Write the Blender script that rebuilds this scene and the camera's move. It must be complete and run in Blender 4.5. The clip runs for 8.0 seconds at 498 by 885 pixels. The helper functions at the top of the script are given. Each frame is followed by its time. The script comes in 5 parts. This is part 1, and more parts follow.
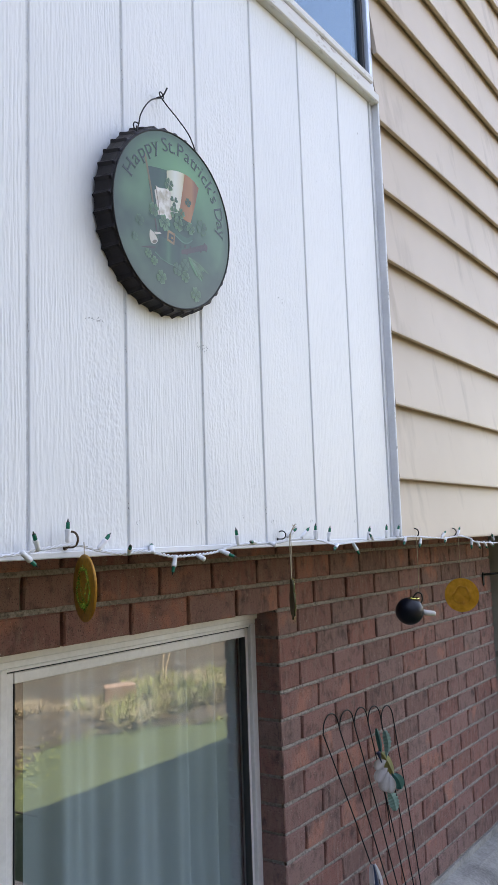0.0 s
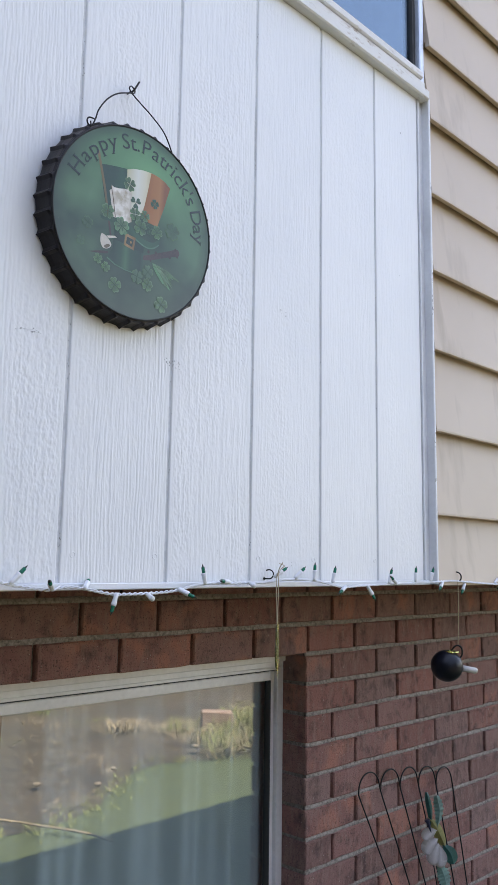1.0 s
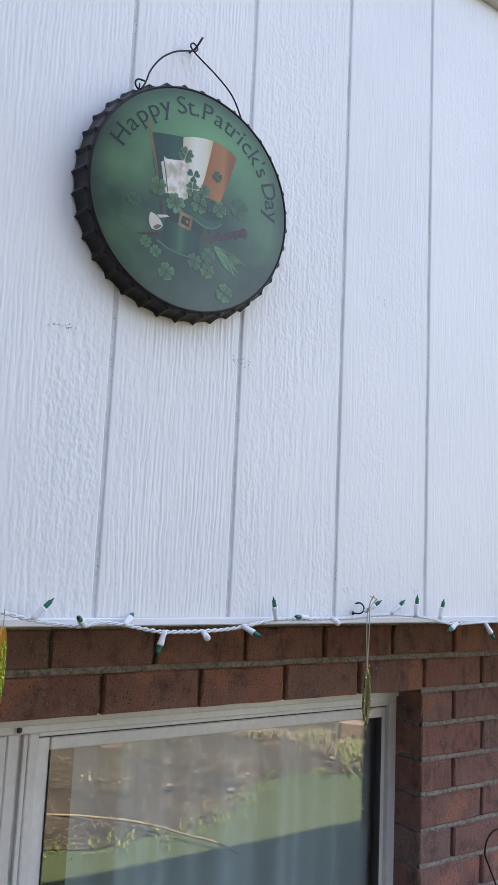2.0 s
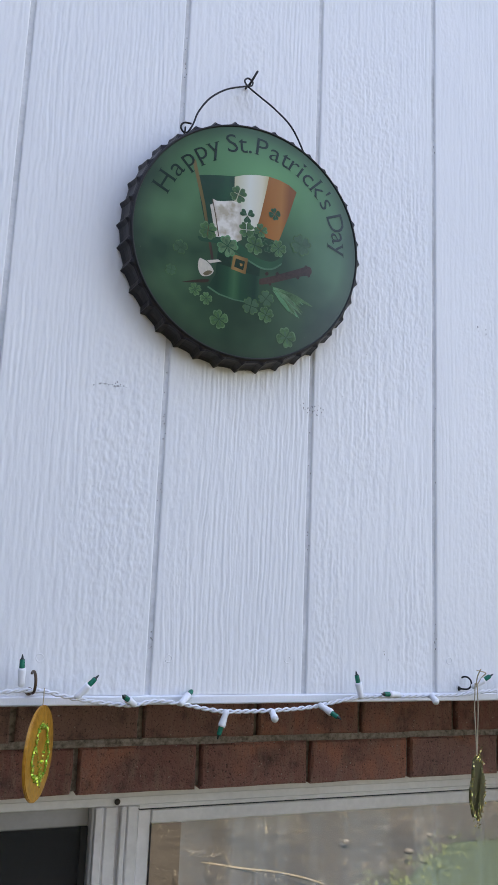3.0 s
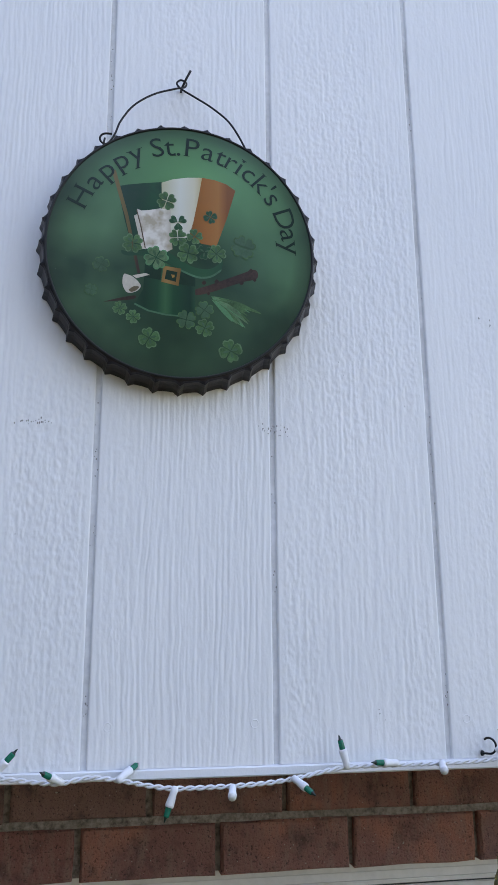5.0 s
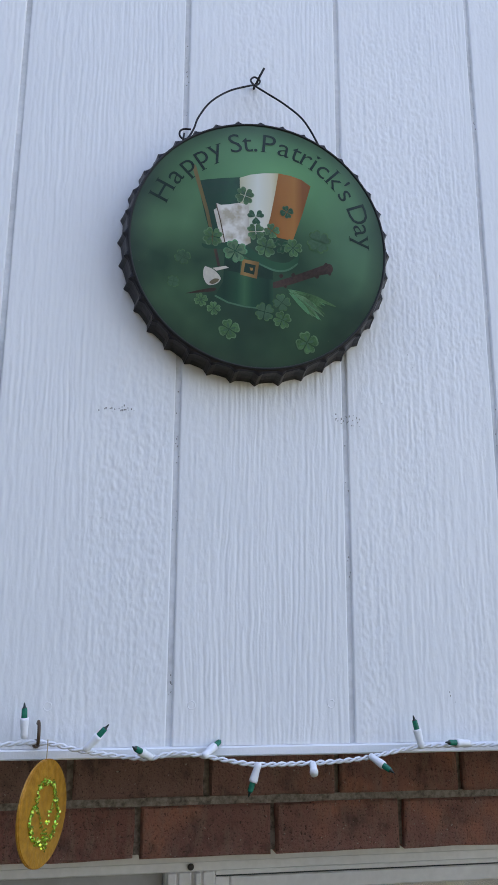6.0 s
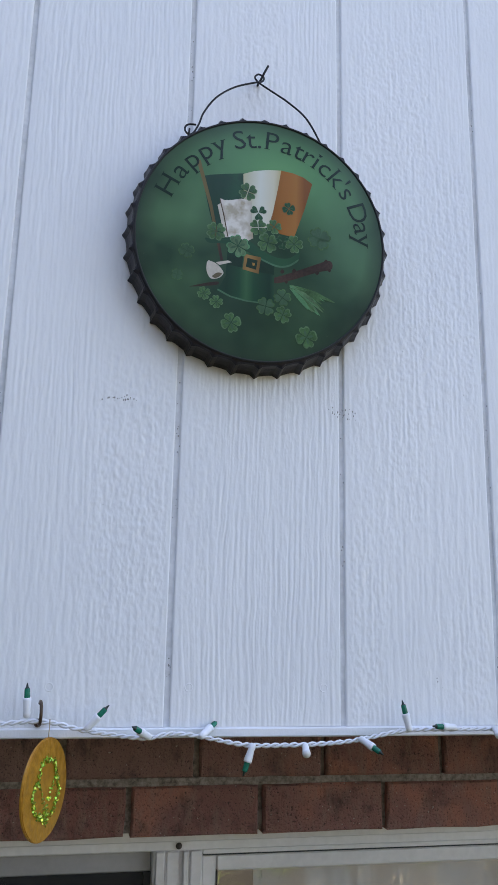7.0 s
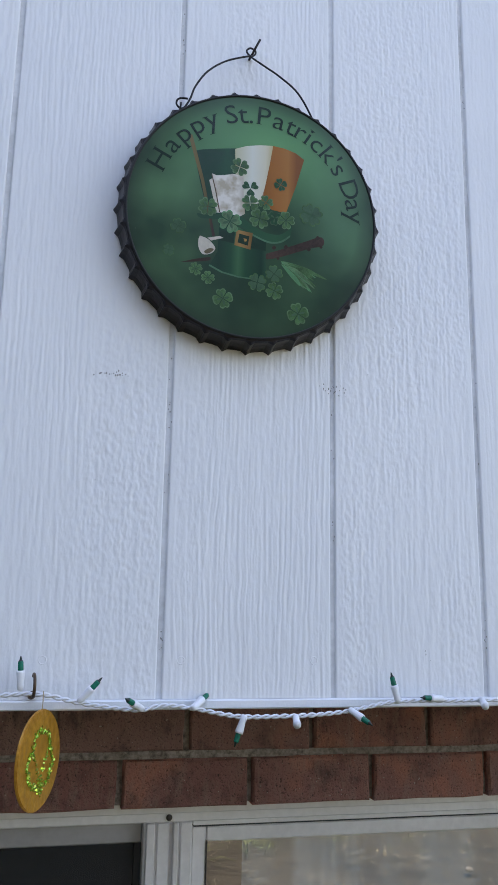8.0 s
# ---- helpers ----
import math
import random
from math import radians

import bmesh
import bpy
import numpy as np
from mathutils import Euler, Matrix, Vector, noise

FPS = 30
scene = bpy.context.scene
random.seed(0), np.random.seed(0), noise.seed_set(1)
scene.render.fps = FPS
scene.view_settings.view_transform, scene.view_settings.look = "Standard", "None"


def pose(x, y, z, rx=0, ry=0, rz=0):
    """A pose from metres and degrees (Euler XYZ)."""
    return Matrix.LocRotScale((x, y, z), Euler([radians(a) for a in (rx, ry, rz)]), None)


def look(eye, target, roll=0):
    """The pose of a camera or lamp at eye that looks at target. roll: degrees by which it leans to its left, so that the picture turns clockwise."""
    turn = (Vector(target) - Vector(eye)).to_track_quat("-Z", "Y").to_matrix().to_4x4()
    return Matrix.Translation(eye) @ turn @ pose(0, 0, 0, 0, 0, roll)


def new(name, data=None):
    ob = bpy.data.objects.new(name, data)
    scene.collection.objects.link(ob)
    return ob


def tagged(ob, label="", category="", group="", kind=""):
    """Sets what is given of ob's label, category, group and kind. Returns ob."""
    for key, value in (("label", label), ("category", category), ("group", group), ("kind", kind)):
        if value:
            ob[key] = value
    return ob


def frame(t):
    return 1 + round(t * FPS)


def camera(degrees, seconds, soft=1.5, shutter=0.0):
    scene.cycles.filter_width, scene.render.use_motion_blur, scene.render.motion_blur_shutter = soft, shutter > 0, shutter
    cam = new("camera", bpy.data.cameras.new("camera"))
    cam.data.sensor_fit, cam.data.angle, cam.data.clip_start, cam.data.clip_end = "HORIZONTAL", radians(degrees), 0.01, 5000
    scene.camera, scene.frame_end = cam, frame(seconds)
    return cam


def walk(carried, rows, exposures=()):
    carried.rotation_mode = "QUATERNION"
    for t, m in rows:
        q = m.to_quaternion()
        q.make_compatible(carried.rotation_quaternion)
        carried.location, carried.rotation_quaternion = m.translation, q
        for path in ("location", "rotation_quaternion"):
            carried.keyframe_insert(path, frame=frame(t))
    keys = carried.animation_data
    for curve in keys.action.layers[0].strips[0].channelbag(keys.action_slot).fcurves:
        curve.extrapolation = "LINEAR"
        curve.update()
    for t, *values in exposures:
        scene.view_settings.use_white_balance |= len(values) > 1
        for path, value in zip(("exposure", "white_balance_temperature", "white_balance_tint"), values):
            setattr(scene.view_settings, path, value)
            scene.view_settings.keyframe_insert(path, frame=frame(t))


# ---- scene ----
cam = camera(34.5, 8.0, soft=0.9)
PATH = [
    (0.0, (0.927, -0.972, 1.699), (-0.222, 0.648, 1.932), -1.9),
    (0.5, (1.068, -0.830, 1.726), (-0.231, 0.670, 1.983), -0.3),
    (1.0, (1.043, -0.662, 1.721), (-0.356, 0.736, 2.017), 0.9),
    (1.5, (0.968, -0.562, 1.752), (-0.506, 0.755, 2.060), 1.0),
    (2.0, (0.967, -0.443, 1.771), (-0.671, 0.668, 2.055), 2.6),
    (2.2, (0.980, -0.400, 1.784), (-0.719, 0.606, 2.071), 3.0),
    (3.3, (0.925, -0.240, 1.815), (-0.921, 0.404, 2.215), 2.0),
    (3.5, (0.888, -0.232, 1.814), (-0.944, 0.424, 2.272), 1.3),
    (4.0, (0.872, -0.174, 1.826), (-0.981, 0.406, 2.290), -0.1),
    (4.2, (0.880, -0.130, 1.826), (-0.980, 0.425, 2.296), -0.2),
    (5.3, (0.900, 0.012, 1.806), (-1.014, 0.319, 2.297), -0.3),
    (5.5, (0.905, -0.034, 1.809), (-1.010, 0.275, 2.298), -0.2),
    (6.0, (0.903, -0.092, 1.798), (-1.008, 0.254, 2.274), 0.3),
    (6.5, (0.911, -0.104, 1.795), (-0.999, 0.273, 2.253), 0.9),
    (7.0, (0.923, -0.117, 1.795), (-0.986, 0.276, 2.244), 1.1),
    (7.5, (0.922, -0.125, 1.789), (-0.985, 0.284, 2.228), 1.0),
    (8.0, (0.925, -0.124, 1.788), (-0.986, 0.306, 2.191), 1.0),
]
EXPOSURES = [(0.0, 2.83, 8700, 21), (1.0, 2.76, 8500, 21), (2.0, 2.73, 8150, 21.5), (3.5, 2.61, 7900, 22), (5.5, 2.55, 7700, 20), (8.0, 2.53, 7650, 20)]
walk(cam, [(t, look(eye, target, roll)) for t, eye, target, roll in PATH], EXPOSURES)

# ---- sky and sun: the sun stands behind the house, the front lies in shade ----
SUN_ELEVATION, SUN_AZIMUTH = 62.0, 268.0
world = bpy.data.worlds.new("sky")
scene.world = world
world.use_nodes = True
wn = world.node_tree.nodes
sky = wn.new("ShaderNodeTexSky")
sky.sky_type = "NISHITA"
sky.sun_disc = False
sky.sun_elevation, sky.sun_rotation = radians(SUN_ELEVATION), radians(SUN_AZIMUTH)
world.node_tree.links.new(sky.outputs[0], wn["Background"].inputs[0])
wn["Background"].inputs[1].default_value = 0.125
sun = new("sun", bpy.data.lights.new("sun", "SUN"))
sun.data.energy, sun.data.angle, sun.data.color = 3.6, radians(0.5), (1.0, 0.95, 0.88)
_e, _a = radians(SUN_ELEVATION), radians(SUN_AZIMUTH)
sun.matrix_world = look((30 * math.sin(_a) * math.cos(_e), 30 * math.cos(_a) * math.cos(_e), 30 * math.sin(_e)), (0, 0, 0))


# ---- materials ----
def nodes_of(name):
    m = bpy.data.materials.new(name)
    m.use_nodes = True
    nt = m.node_tree
    return m, nt, nt.nodes["Principled BSDF"]


def add(nt, kind, **values):
    n = nt.nodes.new(kind)
    for key, v in values.items():
        n.inputs[key].default_value = v
    return n


def coords(nt, scale=(1, 1, 1), jitter=0.0):
    """Object coordinates, stretched; with jitter each object gets its own stretch of the pattern."""
    tc = nt.nodes.new("ShaderNodeTexCoord")
    mp = nt.nodes.new("ShaderNodeMapping")
    nt.links.new(tc.outputs["Object"], mp.inputs["Vector"])
    mp.inputs["Scale"].default_value = scale
    if jitter:
        oi = nt.nodes.new("ShaderNodeObjectInfo")
        mu = nt.nodes.new("ShaderNodeMath")
        mu.operation = "MULTIPLY"
        mu.inputs[1].default_value = jitter
        nt.links.new(oi.outputs["Random"], mu.inputs[0])
        nt.links.new(mu.outputs[0], mp.inputs["Location"])
    return mp.outputs["Vector"]


def noise_of(nt, vec, scale, detail=4.0, rough=0.55, distortion=0.0):
    n = add(nt, "ShaderNodeTexNoise", Scale=scale, Detail=detail, Roughness=rough, Distortion=distortion)
    nt.links.new(vec, n.inputs["Vector"])
    return n.outputs["Fac"]


def ramp(nt, fac, stops):
    r = nt.nodes.new("ShaderNodeValToRGB")
    el = r.color_ramp.elements
    while len(el) < len(stops):
        el.new(0.5)
    for e, (p, c) in zip(el, stops):
        e.position = p
        e.color = (*c, 1) if len(c) == 3 else c
    nt.links.new(fac, r.inputs[0])
    return r.outputs[0]


def mixed(nt, fac, a, b, mode="MIX"):
    mx = nt.nodes.new("ShaderNodeMix")
    mx.data_type, mx.blend_type = "RGBA", mode
    for sock, v in ((mx.inputs[0], fac), (mx.inputs[6], a), (mx.inputs[7], b)):
        if isinstance(v, (int, float)):
            sock.default_value = v
        elif isinstance(v, tuple):
            sock.default_value = (*v, 1)
        else:
            nt.links.new(v, sock)
    return mx.outputs[2]


def bump(nt, bsdf, height, strength=0.5, distance=0.002, chain=None):
    b = add(nt, "ShaderNodeBump", Strength=strength, Distance=distance)
    nt.links.new(height, b.inputs["Height"])
    if chain is not None:
        nt.links.new(chain, b.inputs["Normal"])
    nt.links.new(b.outputs[0], bsdf.inputs["Normal"])
    return b.outputs[0]


def plain(name, color, rough=0.6, metal=0.0, vary=0.12, scale=40.0, relief=0.0, spec=0.5, jitter=0.0):
    """A simple surface: colour with two scales of variation and, if wanted, fine relief."""
    m, nt, b = nodes_of(name)
    v = coords(nt, jitter=jitter)
    dark = tuple(c * (1 - vary) for c in color)
    light = tuple(min(1, c * (1 + vary)) for c in color)
    big = noise_of(nt, v, scale * 0.2, 3)
    fine = noise_of(nt, v, scale * 3, 4)
    c = ramp(nt, big, [(0.3, dark), (0.7, light)])
    c = mixed(nt, 0.35, c, ramp(nt, fine, [(0.3, dark), (0.7, light)]))
    nt.links.new(c, b.inputs["Base Color"])
    b.inputs["Roughness"].default_value, b.inputs["Metallic"].default_value = rough, metal
    b.inputs["Specular IOR Level"].default_value = spec
    if relief:
        bump(nt, b, fine, 0.5, relief)
    return m


def white_boards():
    """Embossed, thickly painted boards: wavy raised grain, rougher pebbled patches, a few dark flecks."""
    m, nt, b = nodes_of("white_painted_rough_sawn_wood")
    v = coords(nt, jitter=23.0)
    fine = noise_of(nt, coords(nt, (1, 1, 0.5), 23.0), 420.0, 3, 0.6)
    bump(nt, b, fine, 0.35, 0.0008)
    c = ramp(nt, noise_of(nt, v, 3.0, 3), [(0.3, (0.785, 0.80, 0.81)), (0.7, (0.84, 0.845, 0.845))])
    fleck = noise_of(nt, coords(nt, (1, 1, 0.5), 23.0), 105.0, 1)
    c = mixed(nt, ramp(nt, fleck, [(0.84, (0, 0, 0)), (0.86, (0.8, 0.8, 0.8))]), c, (0.22, 0.21, 0.20))
    nt.links.new(c, b.inputs["Base Color"])
    b.inputs["Roughness"].default_value = 0.45
    return m


def weathered_paint():
    m, nt, b = nodes_of("peeling_white_paint")
    v = coords(nt)
    n = noise_of(nt, coords(nt, (1, 0.35, 1)), 60.0, 6, 0.65)
    c = ramp(nt, n, [(0.29, (0.22, 0.16, 0.12)), (0.34, (0.55, 0.50, 0.45)), (0.43, (0.74, 0.73, 0.71))])
    nt.links.new(c, b.inputs["Base Color"])
    bump(nt, b, n, 0.5, 0.002)
    b.inputs["Roughness"].default_value = 0.65
    return m


def brick_surface():
    """Brown wire-cut brick: each its own tone, a few with a burnt orange flash, pitted and mottled."""
    m, nt, b = nodes_of("wire_cut_brown_brick")
    v = coords(nt, jitter=37.0)
    oi = nt.nodes.new("ShaderNodeObjectInfo")
    tone = ramp(nt, oi.outputs["Random"], [(0.0, (0.22, 0.108, 0.092)), (0.2, (0.31, 0.175, 0.155)), (0.4, (0.275, 0.110, 0.090)),
                                           (0.6, (0.35, 0.165, 0.142)), (0.8, (0.29, 0.178, 0.160)), (1.0, (0.37, 0.150, 0.122))])
    other = nt.nodes.new("ShaderNodeMath")
    other.operation = "MULTIPLY"
    other.inputs[1].default_value = 7.13
    nt.links.new(oi.outputs["Random"], other.inputs[0])
    fr = nt.nodes.new("ShaderNodeMath")
    fr.operation = "FRACT"
    nt.links.new(other.outputs[0], fr.inputs[0])
    flash = ramp(nt, noise_of(nt, v, 9.0, 2, 0.5), [(0.53, (0, 0, 0)), (0.62, (1, 1, 1))])
    flash = mixed(nt, 1.0, flash, ramp(nt, fr.outputs[0], [(0.50, (0.06, 0.06, 0.06)), (0.70, (0.85, 0.85, 0.85))]), "MULTIPLY")
    tone = mixed(nt, flash, tone, (0.50, 0.205, 0.145))
    soot = noise_of(nt, v, 22.0, 4, 0.65)
    tone = mixed(nt, ramp(nt, soot, [(0.50, (0, 0, 0)), (0.70, (0.75, 0.75, 0.75))]), tone, (0.062, 0.040, 0.034))
    drag = noise_of(nt, coords(nt, (1, 1, 0.3), 37.0), 70.0, 4, 0.65)
    tone = mixed(nt, ramp(nt, drag, [(0.46, (0, 0, 0)), (0.70, (0.7, 0.7, 0.7))]), tone, (0.36, 0.215, 0.18))
    fine = noise_of(nt, v, 300.0, 3, 0.7)
    tone = mixed(nt, ramp(nt, fine, [(0.32, (0.85, 0.85, 0.85)), (0.44, (0, 0, 0))]), tone, (0.032, 0.018, 0.014))
    speck = noise_of(nt, v, 210.0, 1, 0.5)
    tone = mixed(nt, ramp(nt, speck, [(0.74, (0, 0, 0)), (0.77, (0.8, 0.8, 0.8))]), tone, (0.55, 0.49, 0.43))
    nt.links.new(tone, b.inputs["Base Color"])
    b.inputs["Roughness"].default_value = 0.88
    rough = bump(nt, b, fine, 0.9, 0.004)
    bump(nt, b, drag, 0.6, 0.004, rough)
    return m


def mortar_surface():
    m, nt, b = nodes_of("grey_mortar")
    v = coords(nt)
    n = noise_of(nt, v, 120.0, 5, 0.65)
    c = ramp(nt, n, [(0.32, (0.13, 0.105, 0.092)), (0.60, (0.42, 0.36, 0.32))])
    c = mixed(nt, ramp(nt, noise_of(nt, v, 5.0, 3), [(0.4, (0, 0, 0)), (0.7, (0.5, 0.5, 0.5))]), c, (0.2, 0.17, 0.14))
    nt.links.new(c, b.inputs["Base Color"])
    b.inputs["Roughness"].default_value = 0.95
    bump(nt, b, n, 0.6, 0.003)
    return m


def beige_siding():
    m, nt, b = nodes_of("beige_coated_siding")
    v = coords(nt)
    c = ramp(nt, noise_of(nt, v, 2.5, 3), [(0.3, (0.535, 0.425, 0.325)), (0.7, (0.585, 0.47, 0.365))])
    stain = noise_of(nt, coords(nt, (1, 1, 0.25), 17.0), 8.0, 4, 0.6)
    c = mixed(nt, ramp(nt, stain, [(0.56, (0, 0, 0)), (0.70, (0.6, 0.6, 0.6))]), c, (0.36, 0.27, 0.19))
    nt.links.new(c, b.inputs["Base Color"])
    b.inputs["Roughness"].default_value = 0.5
    bump(nt, b, noise_of(nt, coords(nt, (1, 0.06, 1)), 90.0, 3), 0.15, 0.001)
    return m


def pane_glass(name, ior, tint, coat=(1, 1, 1)):
    m = bpy.data.materials.new(name)
    m.use_nodes = True
    nt = m.node_tree
    nt.nodes.remove(nt.nodes["Principled BSDF"])
    f0 = ((ior - 1) / (ior + 1)) ** 2
    lw = add(nt, "ShaderNodeLayerWeight", Blend=0.5)
    po = nt.nodes.new("ShaderNodeMath")
    po.operation = "POWER"
    po.inputs[1].default_value = 5.0
    nt.links.new(lw.outputs["Facing"], po.inputs[0])
    fr = nt.nodes.new("ShaderNodeMath")
    fr.operation = "MULTIPLY_ADD"
    fr.inputs[1].default_value, fr.inputs[2].default_value = 1 - f0, f0
    nt.links.new(po.outputs[0], fr.inputs[0])
    gl = add(nt, "ShaderNodeBsdfGlossy", Roughness=0.0, Color=(*coat, 1))
    tr = add(nt, "ShaderNodeBsdfTransparent", Color=(*tint, 1))
    wav = noise_of(nt, coords(nt), 3.0, 2)
    bp = add(nt, "ShaderNodeBump", Strength=0.05, Distance=0.01)
    nt.links.new(wav, bp.inputs["Height"])
    nt.links.new(bp.outputs[0], gl.inputs["Normal"])
    mx = nt.nodes.new("ShaderNodeMixShader")
    nt.links.new(fr.outputs[0], mx.inputs[0])
    nt.links.new(tr.outputs[0], mx.inputs[1])
    nt.links.new(gl.outputs[0], mx.inputs[2])
    nt.links.new(mx.outputs[0], nt.nodes["Material Output"].inputs[0])
    return m


WHITE, PEEL, BRICK, MORTAR, BEIGE = white_boards(), weathered_paint(), brick_surface(), mortar_surface(), beige_siding()
SHEATH = plain("aged_sheathing", (0.16, 0.145, 0.13), 0.9, vary=0.2)
CONCRETE = plain("foundation_concrete", (0.33, 0.315, 0.29), 0.94, vary=0.5, scale=30, relief=0.006)
ALUM = plain("dull_grey_aluminium", (0.82, 0.80, 0.795), 0.45, 0.1, vary=0.14, scale=25, relief=0.0004)
ALUM_DARK = plain("dark_gasket_and_shadow", (0.05, 0.05, 0.05), 0.7)
STEEL = plain("bright_metal_channel", (0.62, 0.64, 0.68), 0.35, 0.6, vary=0.1)
GLASS = pane_glass("window_glass", 2.35, (0.88, 0.92, 0.92))
GLASS_UP = pane_glass("upper_window_glass", 3.4, (0.7, 0.78, 0.85), (0.42, 0.54, 0.61))
CURTAIN = plain("pale_sheer_curtain", (0.55, 0.59, 0.64), 0.95, vary=0.06, scale=20)
ROOM = plain("dim_room_paint", (0.20, 0.19, 0.175), 0.9)
DARK = plain("black_wire", (0.008, 0.007, 0.007), 0.5, 0.3)


# ---- mesh helpers ----
def link_mesh(name, bm, material, parent=None, label="", smooth=False):
    me = bpy.data.meshes.new(name)
    if smooth:
        for f in bm.faces:
            f.smooth = True
    bm.to_mesh(me)
    bm.free()
    for mt in material if isinstance(material, (list, tuple)) else [material]:
        me.materials.append(mt)
    ob = new(name, me)
    if parent is not None:
        ob.parent = parent
    if label:
        ob["label"] = label
    return ob


def part(name, bm, material, parent, label="", smooth=False):
    return link_mesh(name, bm, material, parent, label, smooth)


def structure(name, bm, material, label, category="", smooth=False):
    return tagged(link_mesh(name, bm, material, None, "", smooth), label, category, "", "structure")


def thing(name, at, label, category, group=""):
    ob = new(name)
    ob.location = at
    ob.empty_display_size = 0.02
    return tagged(ob, label, category, group)


def box(bm, x0, x1, y0, y1, z0, z1, bevel=0.0):
    r = bmesh.ops.create_cube(bm, size=1)
    vs = r["verts"]
    bmesh.ops.scale(bm, vec=(x1 - x0, y1 - y0, z1 - z0), verts=vs)
    bmesh.ops.translate(bm, vec=((x0 + x1) / 2, (y0 + y1) / 2, (z0 + z1) / 2), verts=vs)
    if bevel:
        es = list({e for v in vs for e in v.link_edges})
        bmesh.ops.bevel(bm, geom=es, offset=bevel, segments=1, affect="EDGES")
    return bm


def boxed(*dims, bevel=0.0):
    return box(bmesh.new(), *dims, bevel=bevel)


def tube(bm, pts, radius, sides=8, cap=True, radii=None):
    """A round bar along a line of points."""
    pts = [Vector(p) for p in pts]
    rings, ref = [], None
    for i, p in enumerate(pts):
        d = (pts[min(i + 1, len(pts) - 1)] - pts[max(i - 1, 0)]).normalized()
        if ref is None:
            ref = d.orthogonal().normalized()
        ref = (ref - d * ref.dot(d)).normalized()
        side = d.cross(ref)
        r = radii[i] if radii else radius
        rings.append([bm.verts.new(p + (ref * math.cos(a) + side * math.sin(a)) * r) for a in [2 * math.pi * k / sides for k in range(sides)]])
    for a, b in zip(rings, rings[1:]):
        for k in range(sides):
            bm.faces.new((a[k], a[(k + 1) % sides], b[(k + 1) % sides], b[k]))
    if cap:
        bm.faces.new(rings[0][::-1])
        bm.faces.new(rings[-1])
    return bm


def glide(pts, steps=8):
    """A smooth line through points (Catmull-Rom)."""
    p = [Vector(q) for q in pts]
    p = [p[0] * 2 - p[1], *p, p[-1] * 2 - p[-2]]
    out = []
    for i in range(1, len(p) - 2):
        for k in range(steps):
            t = k / steps
            a, b, c, d = p[i - 1:i + 3]
            out.append(0.5 * (2 * b + (c - a) * t + (2 * a - 5 * b + 4 * c - d) * t * t + (3 * b - a - 3 * c + d) * t ** 3))
    return out + [p[-2]]


# ---- the house front: plan in metres, x out of the wall, y along it, z up ----
BRICK_X = -0.382            # face of the brickwork, under the overhang
SOFFIT_Z = 1.676            # lower edge of the overhanging storey
SILL_Z = 2.893              # foot of the upper window's sill
CORNER_Y = 0.985            # where white boards end and beige siding begins
BRICK_END = 2.81
WIN_Y0, WIN_Y1, WIN_Z0, WIN_Z1 = -1.02, 0.988, 0.52, 1.484
COURSE, PITCH = 0.0775, 0.2035
LEFT = -2.2
TOP = 4.3

# ground: lawn up to the house, one sheet to the horizon
m, nt, b = nodes_of("lawn")
v = coords(nt)
c = ramp(nt, noise_of(nt, v, 1.3, 4), [(0.3, (0.032, 0.062, 0.022)), (0.7, (0.054, 0.092, 0.035))])
c = mixed(nt, 0.5, c, ramp(nt, noise_of(nt, v, 45.0, 5), [(0.3, (0.022, 0.040, 0.015)), (0.7, (0.092, 0.125, 0.055))]))
nt.links.new(c, b.inputs["Base Color"])
b.inputs["Roughness"].default_value = 0.9
bump(nt, b, noise_of(nt, v, 70.0, 4), 0.8, 0.03)
LAWN = m
bm = bmesh.new()
bmesh.ops.create_grid(bm, x_segments=40, y_segments=40, size=600)
structure("ground", bm, LAWN, "short green lawn running up to the house", "lawn")

# unseen dark walls added round the garden to block low sky and side light
LIGHT_BLOCK = plain("dark_light_block", (0.045, 0.05, 0.035), 0.95, vary=0.4, scale=4)
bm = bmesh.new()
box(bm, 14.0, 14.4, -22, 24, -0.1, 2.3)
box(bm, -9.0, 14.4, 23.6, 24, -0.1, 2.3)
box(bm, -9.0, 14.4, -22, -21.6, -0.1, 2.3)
# tall unseen side wall, darkens what faces left and brings out board relief
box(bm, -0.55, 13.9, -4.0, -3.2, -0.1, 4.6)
structure("backdrop", bm, LIGHT_BLOCK, "unseen plain dark walls added to block low light", "garden wall")

# foundation
bm = bmesh.new()
box(bm, -0.62, BRICK_X - 0.004, LEFT, BRICK_END, 0, 0.39)
grid = []
for i in range(61):
    y = -2.2 + 5.0 * i / 60
    n0 = noise.noise((y * 3.0, 0.3, 0))
    line = [(BRICK_X - 0.01, 0.362 + 0.010 * n0), (BRICK_X + 0.05, 0.352 + 0.010 * n0), (-0.285 + 0.012 * noise.noise((y * 4, 7, 0)), 0.335 + 0.008 * noise.noise((y * 6, 3, 0))), (-0.262 + 0.012 * n0, 0.31), (-0.25, -0.02)]
    grid.append([bm.verts.new((x, y, z)) for x, z in line])
for p, q in zip(grid, grid[1:]):
    for k in range(4):
        bm.faces.new((p[k], p[k + 1], q[k + 1], q[k]))
structure("foundation", bm, CONCRETE, "rough grey concrete foundation below the brickwork", "foundation")

